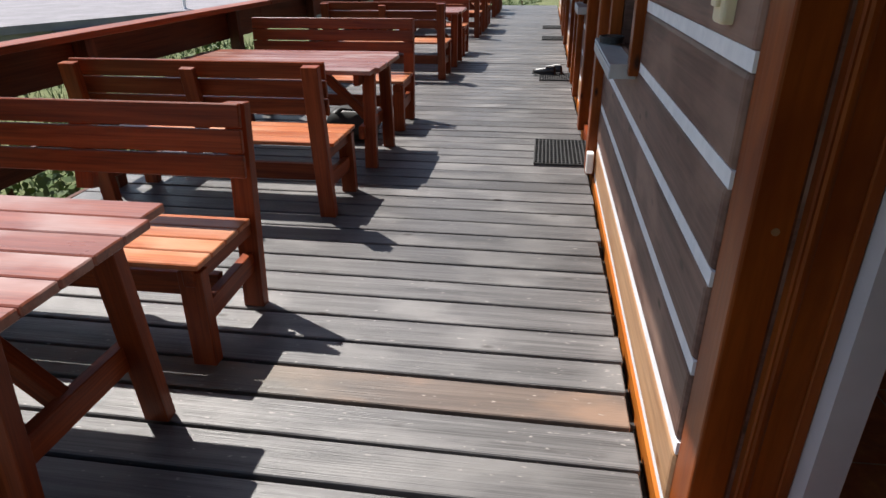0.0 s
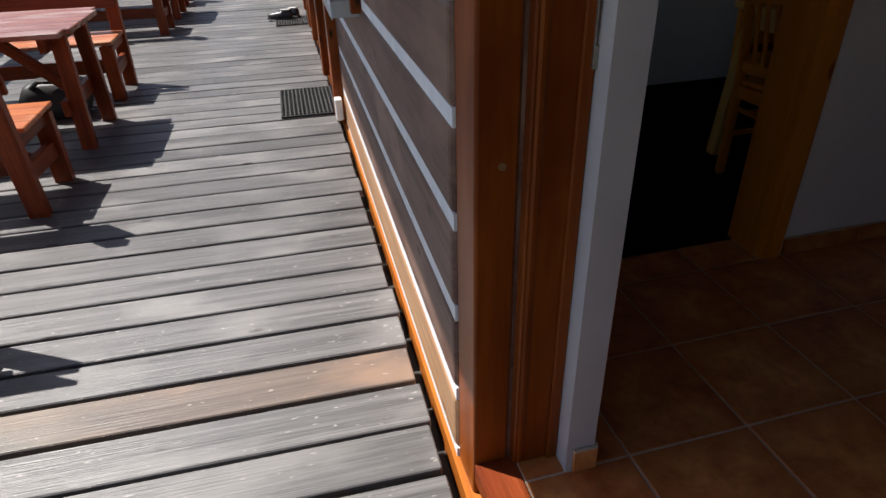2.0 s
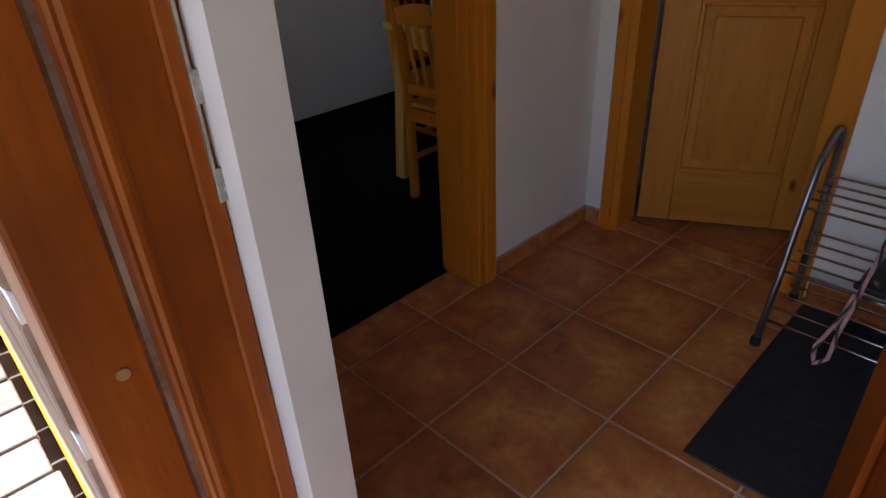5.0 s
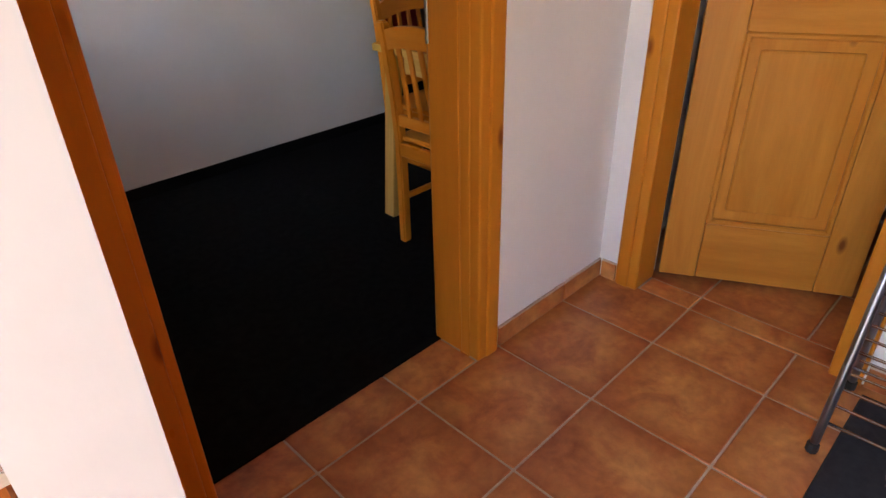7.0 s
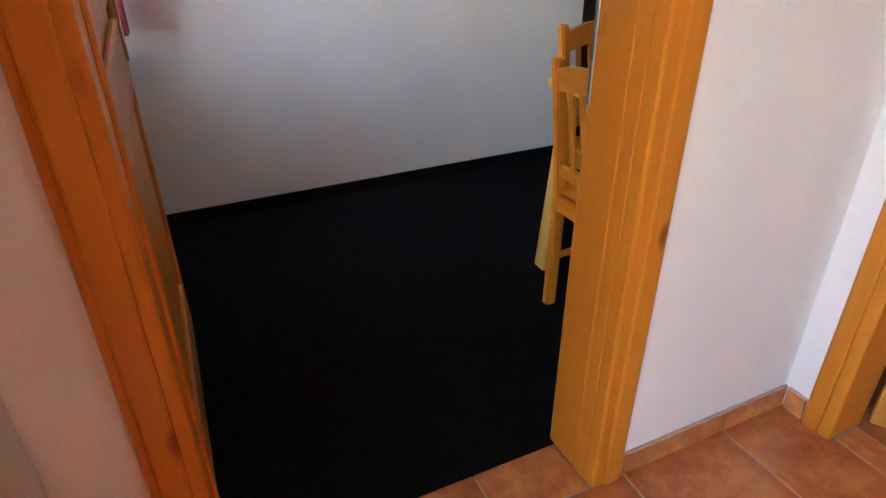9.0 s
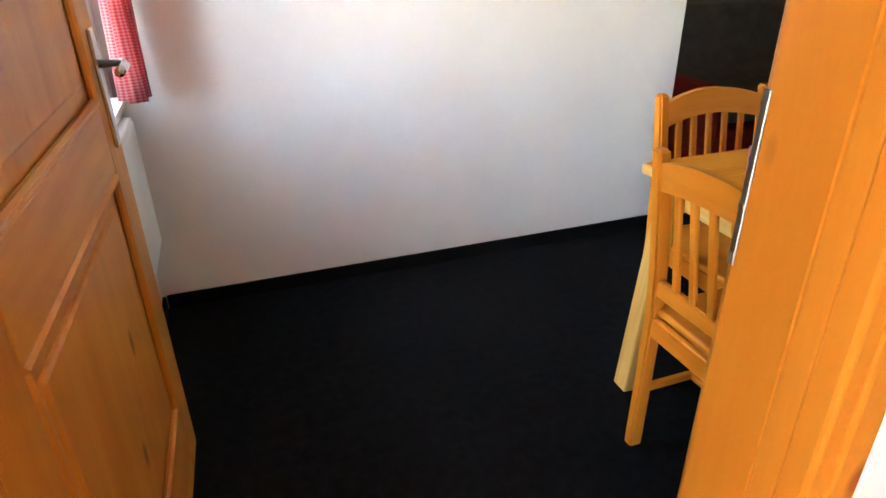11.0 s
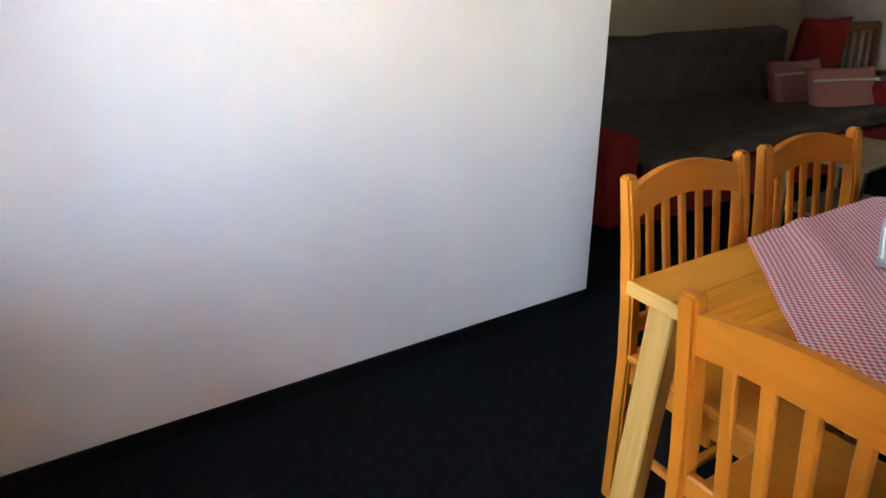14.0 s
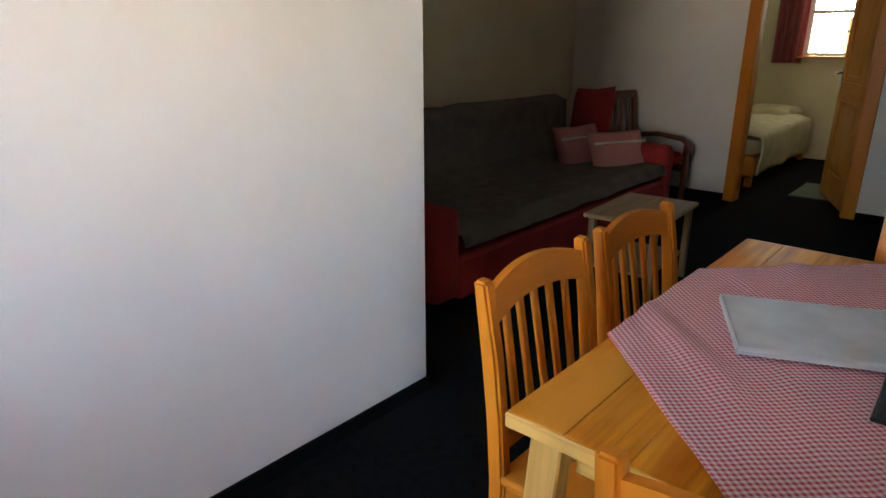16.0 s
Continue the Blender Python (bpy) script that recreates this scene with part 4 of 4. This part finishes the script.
def make_chair():
    """Back at y 0, seat towards -y, centred on x."""
    c = empty("dining_chair", Matrix.Identity(4), "orange varnished wooden chair with a slatted back", "chair", "dining chairs")
    for s in (-1, 1):
        x = s * 0.19
        pl = [(-0.006, 0.0), (-0.008, 0.22), (-0.008, 0.43), (0.003, 0.58), (0.02, 0.72), (0.046, 0.872)]
        bm = bmesh.new()
        rings = []
        for i, (y, z) in enumerate(pl):
            hw, hd = 0.0165, 0.02 if i < 5 else 0.016
            rings.append([bm.verts.new((x + a * hw, y + b * hd, z + 0.003)) for a, b in ((-1, -1), (1, -1), (1, 1), (-1, 1))])
        for q, r_ in zip(rings, rings[1:]):
            for k in range(4):
                bm.faces.new((q[k], q[(k + 1) % 4], r_[(k + 1) % 4], r_[k]))
        bm.faces.new(rings[0][::-1])
        bm.faces.new(rings[-1])
        bmesh.ops.recalc_face_normals(bm, faces=bm.faces[:])
        bmesh.ops.bevel(bm, geom=bm.edges[:], offset=0.006, segments=2, affect="EDGES")
        # turned so that the grain follows the post
        bmesh.ops.rotate(bm, verts=bm.verts[:], cent=(0, 0, 0), matrix=Matrix.Rotation(radians(90), 3, "Y"))
        part("back_post", bm, CHAIRWOOD, c, m=pose(0, 0, 0, 0, -90, 0))
        board("front_leg", c, (s * 0.185, -0.37, 0.003), (s * 0.185, -0.365, 0.43), 0.036, 0.036, CHAIRWOOD, up=(1, 0, 0), bevel=0.005)
        board("stretcher", c, (s * 0.187, -0.36, 0.2), (s * 0.187, 0.01, 0.2), 0.018, 0.022, CHAIRWOOD)
        board("seat_rail", c, (s * 0.187, -0.35, 0.405), (s * 0.187, -0.01, 0.405), 0.02, 0.055, CHAIRWOOD)
    board("stretcher", c, (-0.18, -0.17, 0.2), (0.18, -0.17, 0.2), 0.02, 0.02, CHAIRWOOD)
    board("seat_rail", c, (-0.18, -0.37, 0.405), (0.18, -0.37, 0.405), 0.02, 0.055, CHAIRWOOD)
    board("seat_rail", c, (-0.18, -0.003, 0.405), (0.18, -0.003, 0.405), 0.02, 0.055, CHAIRWOOD)
    bm = box_bm(0.41, 0.4, 0.022, 0.009, 3)
    part("seat", bm, CHAIRWOOD, c, m=pose(0, -0.205, 0.447))
    # arched top rail
    bm = bmesh.new()
    N = 14
    rows = []
    for i in range(N + 1):
        u = 2 * i / N - 1
        x = u * 0.182
        top = 0.844 + 0.032 * (1 - u * u)
        bot = 0.776 + 0.026 * (1 - u * u)
        bow = 0.022 * (1 - u * u)
        rows.append([bm.verts.new(v) for v in ((x, 0.02 + bow, bot), (x, 0.04 + bow, bot), (x, 0.05 + bow, top), (x, 0.032 + bow, top))])
    for q, r_ in zip(rows, rows[1:]):
        for k in range(4):
            bm.faces.new((q[k], q[(k + 1) % 4], r_[(k + 1) % 4], r_[k]))
    bm.faces.new(rows[0][::-1])
    bm.faces.new(rows[-1])
    bmesh.ops.recalc_face_normals(bm, faces=bm.faces[:])
    part("top_rail", bm, CHAIRWOOD, c)
    board("lower_rail", c, (-0.18, 0.0, 0.52), (0.18, 0.0, 0.52), 0.02, 0.045, CHAIRWOOD, bevel=0.004)
    for k in range(5):
        x = -0.116 + k * 0.058
        bow = 0.022 * (1 - (x / 0.182) ** 2)
        board("slat", c, (x, 0.002, 0.53), (x, 0.036 + bow, 0.825), 0.021, 0.012, CHAIRWOOD, up=(0, 1, 0), bevel=0.003)
    return c


chair0 = make_chair()
chair0.matrix_basis = pose(1.068, 1.452, 0.001, 0, 0, 0)
copy_thing(chair0, pose(1.545, 1.448, 0.001, 0, 0, -2))
copy_thing(chair0, pose(0.6, 0.872, 0.001, 0, 0, 91))
copy_thing(chair0, pose(2.2, 0.80, 0.001, 0, 0, -90))

# tablecloth laid cornerwise, two tips hang over the long edges
cc, rr = Vector((1.325, 0.945)), 0.635


def cloth(u, v):
    a, b = (u - 0.5) * 2, (v - 0.5) * 2
    x, y = cc.x + rr * (a + b) / 2, cc.y + rr * (b - a) / 2
    z = TZ + 0.003 + 0.0022 * (1 + math.sin(9 * x + 5 * y) * math.sin(14 * y - 4 * x)) + 0.02 * max(0, noise.noise(Vector((x * 3 + y * 2, y * 7 - x * 7, 0)))) ** 1.5 + 0.004 * max(0, noise.noise(Vector((x * 5 + y * 4, y * 22 - x * 17, 3.0))))
    for edge, s in ((TY1 + 0.004, 1), (TY0 - 0.004, -1)):
        over = (y - edge) * s
        if over > 0:
            y = edge + s * min(over, 0.012) * 0.6
            z -= max(0, over - 0.006)
    return (x, y, z)


tcl = part("tablecloth", sheet_bm(cloth, 90, 90, 0.0015, (0.898, 0.898)), CHECK, smooth=True)
tagged(tcl, "red and white gingham cloth laid cornerwise on the table", "tablecloth")

ang = math.degrees(math.atan2(1.205 - 1.09, 1.377 - 1.126))
folder = empty("menu_folder", pose(1.126, 1.09, TZ + 0.012, 0, 0, ang), "grey frosted plastic folder lying on the tablecloth", "folder")
part("cover", box_bm(0.276, 0.37, 0.012, 0.003, 2), FROST, folder, m=pose(0.138, -0.185, 0.008))
part("rim", tube_bm([(0.004, -0.004, 0.013), (0.272, -0.004, 0.013), (0.272, -0.366, 0.013), (0.004, -0.366, 0.013), (0.004, -0.004, 0.013)], 0.005, 6), FROST, folder)
hold = empty("napkin_holder", pose(1.1, 0.83, TZ + 0.006), "small dark grey holder on the tablecloth", "holder")
part("body", box_bm(0.1, 0.06, 0.07, 0.006, 2), BLACK, hold, m=pose(0.0, 0, 0.04))
part("base", box_bm(0.11, 0.07, 0.008, 0.002), BLACK, hold, m=pose(0.0, 0, 0.006))

# window side of the dining room
rad = empty("radiator_cover", pose(-0.69, 1.72, 0), "white painted panel radiator under the window", "radiator")
part("panel", box_bm(0.06, 0.85, 0.42, 0.012, 3), WHITEPL, rad, m=pose(0.045, -0.065, 0.597))
part("grille", box_bm(0.056, 0.8, 0.012, 0.003), WHITEPL, rad, m=pose(0.045, -0.065, 0.813))
for y in (-0.5, 0.02):
    part("foot", box_bm(0.03, 0.03, 0.4), WHITEPL, rad, m=pose(0.04, y, 0.2))
structure(block("window_board", (-0.9, 1.34, WZ0 - 0.005), (-0.64, 2.2, WZ0 + 0.02), WHITEPL), "white inner window board", "sill")


def curtain(name, x, y0, y1, z0, z1, label, folds, axis=0):
    def fn(u, v):
        d = 0.03 * math.sin(u * folds * 2 * math.pi) + 0.008 * math.sin(u * 23 + v * 5)
        return (x + d * (0.7 + 0.5 * v), y0 + (y1 - y0) * u, z1 + (z0 - z1) * v)
    ob = empty(name, Matrix.Identity(4), label, "curtain")
    part("cloth", sheet_bm(fn, folds * 12, 10, 0.002, (folds * 0.12, z1 - z0)), CURTAIN, ob, smooth=True)
    part("rod", tube_bm([(x, y0 - 0.05, z1 + 0.01), (x, y1 + 0.05, z1 + 0.01)], 0.01), PINE, ob)
    return ob


curtain("curtain", -0.6, 2.04, 2.25, 0.86, 2.1, "red and white checked curtain gathered at the window", 3)
curtain("curtain", 8.44, 2.68, 3.0, 1.1, 2.15, "reddish bedroom curtain drawn aside", 4)

# ---- sofa corner ----
sofa = empty("sofa", pose(2.02, 2.62, 0), "red sofa with a grey-brown throw over back and seat", "sofa")
SL, SD = 2.82, 1.3
part("base", box_bm(SL - 0.36, SD - 0.1, 0.24, 0.03, 3), SOFARED, sofa, m=pose(SL / 2, SD / 2 - 0.02, 0.2))
for x in (0.1, SL - 0.1):
    part("armrest", box_bm(0.2, SD - 0.06, 0.48, 0.06, 4), SOFARED, sofa, m=pose(x, SD / 2, 0.33), smooth=True)
part("backrest", box_bm(SL - 0.4, 0.3, 0.62, 0.07, 4), SOFARED, sofa, m=pose(SL / 2, SD - 0.2, 0.54, -6, 0, 0), smooth=True)
for x in (0.08, SL - 0.08):
    for y in (0.08, SD - 0.1):
        part("foot", tube_bm([(x, y, 0.002), (x, y, 0.1)], 0.02, 8), STEEL, sofa)


def throw(u, v):
    x = 0.2 + (SL - 0.4) * u
    path_ = [(0.02, 0.36), (0.05, 0.425), (0.75, 0.43), (0.9, 0.5), (0.93, 0.87), (1.04, 0.905), (1.27, 0.88)]
    k = min(int(v * 6), 5)
    f = v * 6 - k
    (y0, z0), (y1, z1) = path_[k], path_[k + 1]
    w = noise.noise(Vector((x * 4, v * 5, 1.0))) * 0.012
    return (x, y0 + (y1 - y0) * f + w - 0.01, z0 + (z1 - z0) * f + w + 0.004)


thr = part("throw", sheet_bm(throw, 40, 36, 0.006, (2, 2)), THROW, sofa, "grey-brown woven throw", smooth=True)


def pillow(m, w, h):
    p = empty("pillow", m, "pink checked pillow with a white stripe leaning on the sofa", "pillow", "sofa pillows")
    part("body", cushion_bm(w, h, 0.13, 12), PILLOWM, p, smooth=True)
    bm = cushion_bm(w * 0.96, 0.02, 0.02, 8)
    part("stripe", bm, CAULK, p, "white ribbon", m=pose(0, h * 0.2, 0.058))
    return p


pillow(pose(4.42, 3.27, 0.52, 68, 0, -12), 0.5, 0.38)
pillow(pose(4.51, 2.98, 0.5, 64, 0, -26), 0.52, 0.37)

arm = empty("armchair", pose(5.18, 3.14, 0, 0, 0, 75), "brown wooden armchair with red seat and back cushion", "armchair")
for s in (-1, 1):
    board("front_leg", arm, (-0.3, s * 0.3, 0.002), (-0.3, s * 0.3, 0.5), 0.04, 0.04, CHERRY, up=(1, 0, 0))
    board("back_leg", arm, (0.22, s * 0.3, 0.002), (0.32, s * 0.3, 0.9), 0.04, 0.04, CHERRY, up=(0, 1, 0))
    part("arm_rest", tube_bm([(0.26, s * 0.3, 0.52), (0.0, s * 0.3, 0.55), (-0.25, s * 0.3, 0.53), (-0.32, s * 0.3, 0.48), (-0.33, s * 0.3, 0.42)], 0.022, 8), CHERRY, arm, smooth=True)
    board("side_rail", arm, (-0.3, s * 0.3, 0.28), (0.25, s * 0.3, 0.28), 0.025, 0.06, CHERRY)
board("top_rail", arm, (0.315, -0.3, 0.88), (0.315, 0.3, 0.88), 0.03, 0.07, CHERRY)
for k in range(6):
    board("slat", arm, (0.26, -0.2 + k * 0.08, 0.35), (0.31, -0.2 + k * 0.08, 0.87), 0.03, 0.014, CHERRY, up=(1, 0, 0))
part("seat_cushion", cushion_bm(0.58, 0.58, 0.16, 12, 0.25), SOFARED, arm, "red seat cushion", m=pose(-0.03, 0, 0.37), smooth=True)
part("back_cushion", cushion_bm(0.5, 0.46, 0.14, 12, 0.25), SOFARED, arm, "red back cushion", m=pose(0.2, 0.36, 0.72, 0, 82, 0), smooth=True)

cof = empty("coffee_table", pose(3.23, 2.19, 0, 0, 0, 3), "small light oak side table with a lower shelf", "side table")
board("tabletop", cof, (-0.31, 0, 0.438), (0.31, 0, 0.438), 0.42, 0.025, COFFEE, bevel=0.005)
for sx in (-1, 1):
    for sy in (-1, 1):
        board("leg", cof, (sx * 0.27, sy * 0.17, 0.002), (sx * 0.27, sy * 0.17, 0.426), 0.035, 0.035, COFFEE, up=(1, 0, 0))
board("shelf", cof, (-0.27, 0, 0.15), (0.27, 0, 0.15), 0.32, 0.018, COFFEE)

# ---- bedroom seen through the door ----
bed = empty("bed", pose(7.36, 3.2, 0), "made double bed with rumpled cream bedding", "bed")
part("frame", box_bm(2.16, 1.5, 0.2, 0.02), PINE, bed, m=pose(0, 0, 0.2))
for sx in (-1, 1):
    for sy in (-1, 1):
        part("leg", box_bm(0.06, 0.06, 0.12), PINE, bed, m=pose(sx * 1.0, sy * 0.7, 0.061))
for sy in (-1, 1):
    part("mattress", box_bm(2.1, 0.74, 0.16, 0.04, 3), BEDDING, bed, m=pose(0, sy * 0.375, 0.38), smooth=True)


def duvet(u, v):
    """Bedding that falls over the side of the bed to near the floor."""
    x, d = -1.04 + 1.9 * u, -0.36 + 1.8 * v
    fold = noise.noise(Vector((x * 3.2, d * 4.5, 2.0))) * 0.04 + noise.noise(Vector((x * 9, d * 8, 5.0))) * 0.012
    if d < 0:
        return (x, -0.79 + fold * 0.6, 0.5 + d + 0.02 * math.sin(7 * x))
    return (x, -0.78 + d, 0.51 + fold + 0.03 * min(1, d * 6))


part("duvet", sheet_bm(duvet, 44, 40, 0.02), BEDDING, bed, smooth=True)
for sy in (-1, 1):
    part("pillow", cushion_bm(0.42, 0.6, 0.16, 10), BEDDING, bed, m=pose(0.82, sy * 0.36, 0.545, 0, -6, 8 * sy), smooth=True)
structure(block("rug", (6.2, 1.75, 0.002), (6.9, 2.1, 0.012), GREENRUG, bevel=0.003), "small green bedroom rug", "rug")
wb = empty("window_bedroom", Matrix.Identity(4), "bright white-framed bedroom window", "window", kind="structure")
for y in (2.17, 2.66):
    board("window_frame", wb, (8.52, y, 1.18), (8.52, y, 2.02), 0.05, 0.05, WHITEPL, up=(1, 0, 0))
for z in (1.2, 1.66, 2.0):
    board("window_frame", wb, (8.52, 2.17, z), (8.52, 2.66, z), 0.05, 0.035, WHITEPL)
board("window_sill", wb, (8.45, 2.1, 1.17), (8.45, 2.74, 1.17), 0.12, 0.02, PINE)

# ---- tiles last: hall floor and skirting ----
S = 0.345
hall = empty("floor_hall", Matrix.Identity(4), "terracotta tiled hall floor with pale joints", "floor", kind="structure")
block("grout_bed", (-0.99, -1.33, -0.06), (2.12, 0.509, -0.003), GROUT, hall)


def tile(x0, y0, x1, y1):
    g = 0.0032
    x0, y0, x1, y1 = x0 + g, y0 + g, x1 - g, y1 - g
    if x1 - x0 < 0.02 or y1 - y0 < 0.02:
        return
    part("tile", board_mesh(x1 - x0, y1 - y0, 0.01, TILE, 0.0025), None, hall, "", pose((x0 + x1) / 2, (y0 + y1) / 2, -0.005))


for i in range(-3, 3):
    for j in range(-4, 1):
        tile(max(i * S, -0.97), max(j * S, -1.32), min((i + 1) * S, 0.94), min((j + 1) * S, 0.345))
    tile(max(i * S, DX0), 0.345, min((i + 1) * S, DX1), 0.505)
tile(0.94, -0.44, 1.035, 0.0)
tile(0.94, 0.0, 1.035, 0.19)
for i in range(3, 6):
    for j in range(-4, 1):
        tile(i * S, max(j * S, -1.32), min((i + 1) * S, 2.1), min((j + 1) * S, 0.345))


def skirt(a, b, up):
    c, d = Vector(a) + Vector((0, 0, 0.0365)), Vector(b) + Vector((0, 0, 0.0365))
    structure(board("skirting_joint", None, c, d, 0.0085, 0.006, GROUT, up=up, bevel=0.001), "pale grout line on top of the skirting tiles", "trim")
    ob = structure(board("skirting_tile", None, a, b, 0.01, 0.066, TILE, up=up, bevel=0.002), "terracotta skirting tile at the wall foot", "skirting")
    return ob


skirt((DX1 + 0.1, 0.344, 0.033), (0.688, 0.344, 0.033), (0, 0, 1))
skirt((0.692, 0.344, 0.033), (0.92, 0.344, 0.033), (0, 0, 1))
skirt((0.919, 0.335, 0.033), (0.919, 0.278, 0.033), (0, 0, 1))
skirt((-0.85, -0.351, 0.033), (-0.788, -0.351, 0.033), (0, 0, 1))
skirt((-0.788, -0.345, 0.033), (-0.788, 0.32, 0.033), (0, 0, 1))
skirt((0.919, -0.53, 0.033), (0.919, -1.3, 0.033), (0, 0, 1))

# ---- planting by the terrace ----
bm = bmesh.new()
rng = random.Random(4)
for _ in range(5200):
    x, y = rng.uniform(-12, -4.75), rng.uniform(0.5, 16)
    h, a = rng.uniform(0.08, 0.3), rng.uniform(0, 6.28)
    dx, dy = 0.014 * math.cos(a), 0.014 * math.sin(a)
    lx, ly = rng.uniform(-0.1, 0.1), rng.uniform(-0.1, 0.1)
    v = [bm.verts.new(p) for p in ((x - dx, y - dy, -1.01), (x + dx, y + dy, -1.01), (x + lx, y + ly, -1 + h))]
    bm.faces.new(v)
tagged(part("grass", bm, GRASS), "tufts of sunlit grass below the terrace", "grass", "", "stuff")


def bush(x, y, r, h, seed):
    rg = random.Random(seed)
    b = empty("bush", pose(x, y, -1.0), "low leafy green bush beside the terrace", "bush", "bushes by the terrace")
    part("stem", tube_bm([(0, 0, 0), (0.05, 0.02, h * 0.4), (0.02, 0.05, h * 0.7)], 0.025), DARKRED, b)
    bm = bmesh.new()
    for _ in range(900):
        d = Vector((rg.gauss(0, 1), rg.gauss(0, 1), rg.gauss(0, 1))).normalized() * rg.uniform(0.45, 1.0)
        p = Vector((d.x * r, d.y * r, h * 0.55 + d.z * h * 0.45))
        s = rg.uniform(0.03, 0.06)
        u = Vector((rg.gauss(0, 1), rg.gauss(0, 1), rg.gauss(0, 1))).normalized()
        w = u.orthogonal().normalized()
        bm.faces.new([bm.verts.new(p + q) for q in (-u * s, w * s * 0.5, u * s, -w * s * 0.5)])
    part("foliage", bm, LEAF, b)


for i, (x, y, r, h) in enumerate([(-5.4, 2.6, 0.6, 1.15), (-5.6, 4.2, 0.7, 1.0), (-6.0, 6.2, 0.6, 0.9), (-6.6, 9.0, 0.8, 1.0), (-1.6, 21.5, 0.8, 1.3), (-3.4, 22.5, 1.0, 1.4)]):
    bush(x, y, r, h, i)
bush(12.5, 2.9, 1.5, 3.9, 11)
bush(13.2, 1.4, 1.4, 3.6, 12)
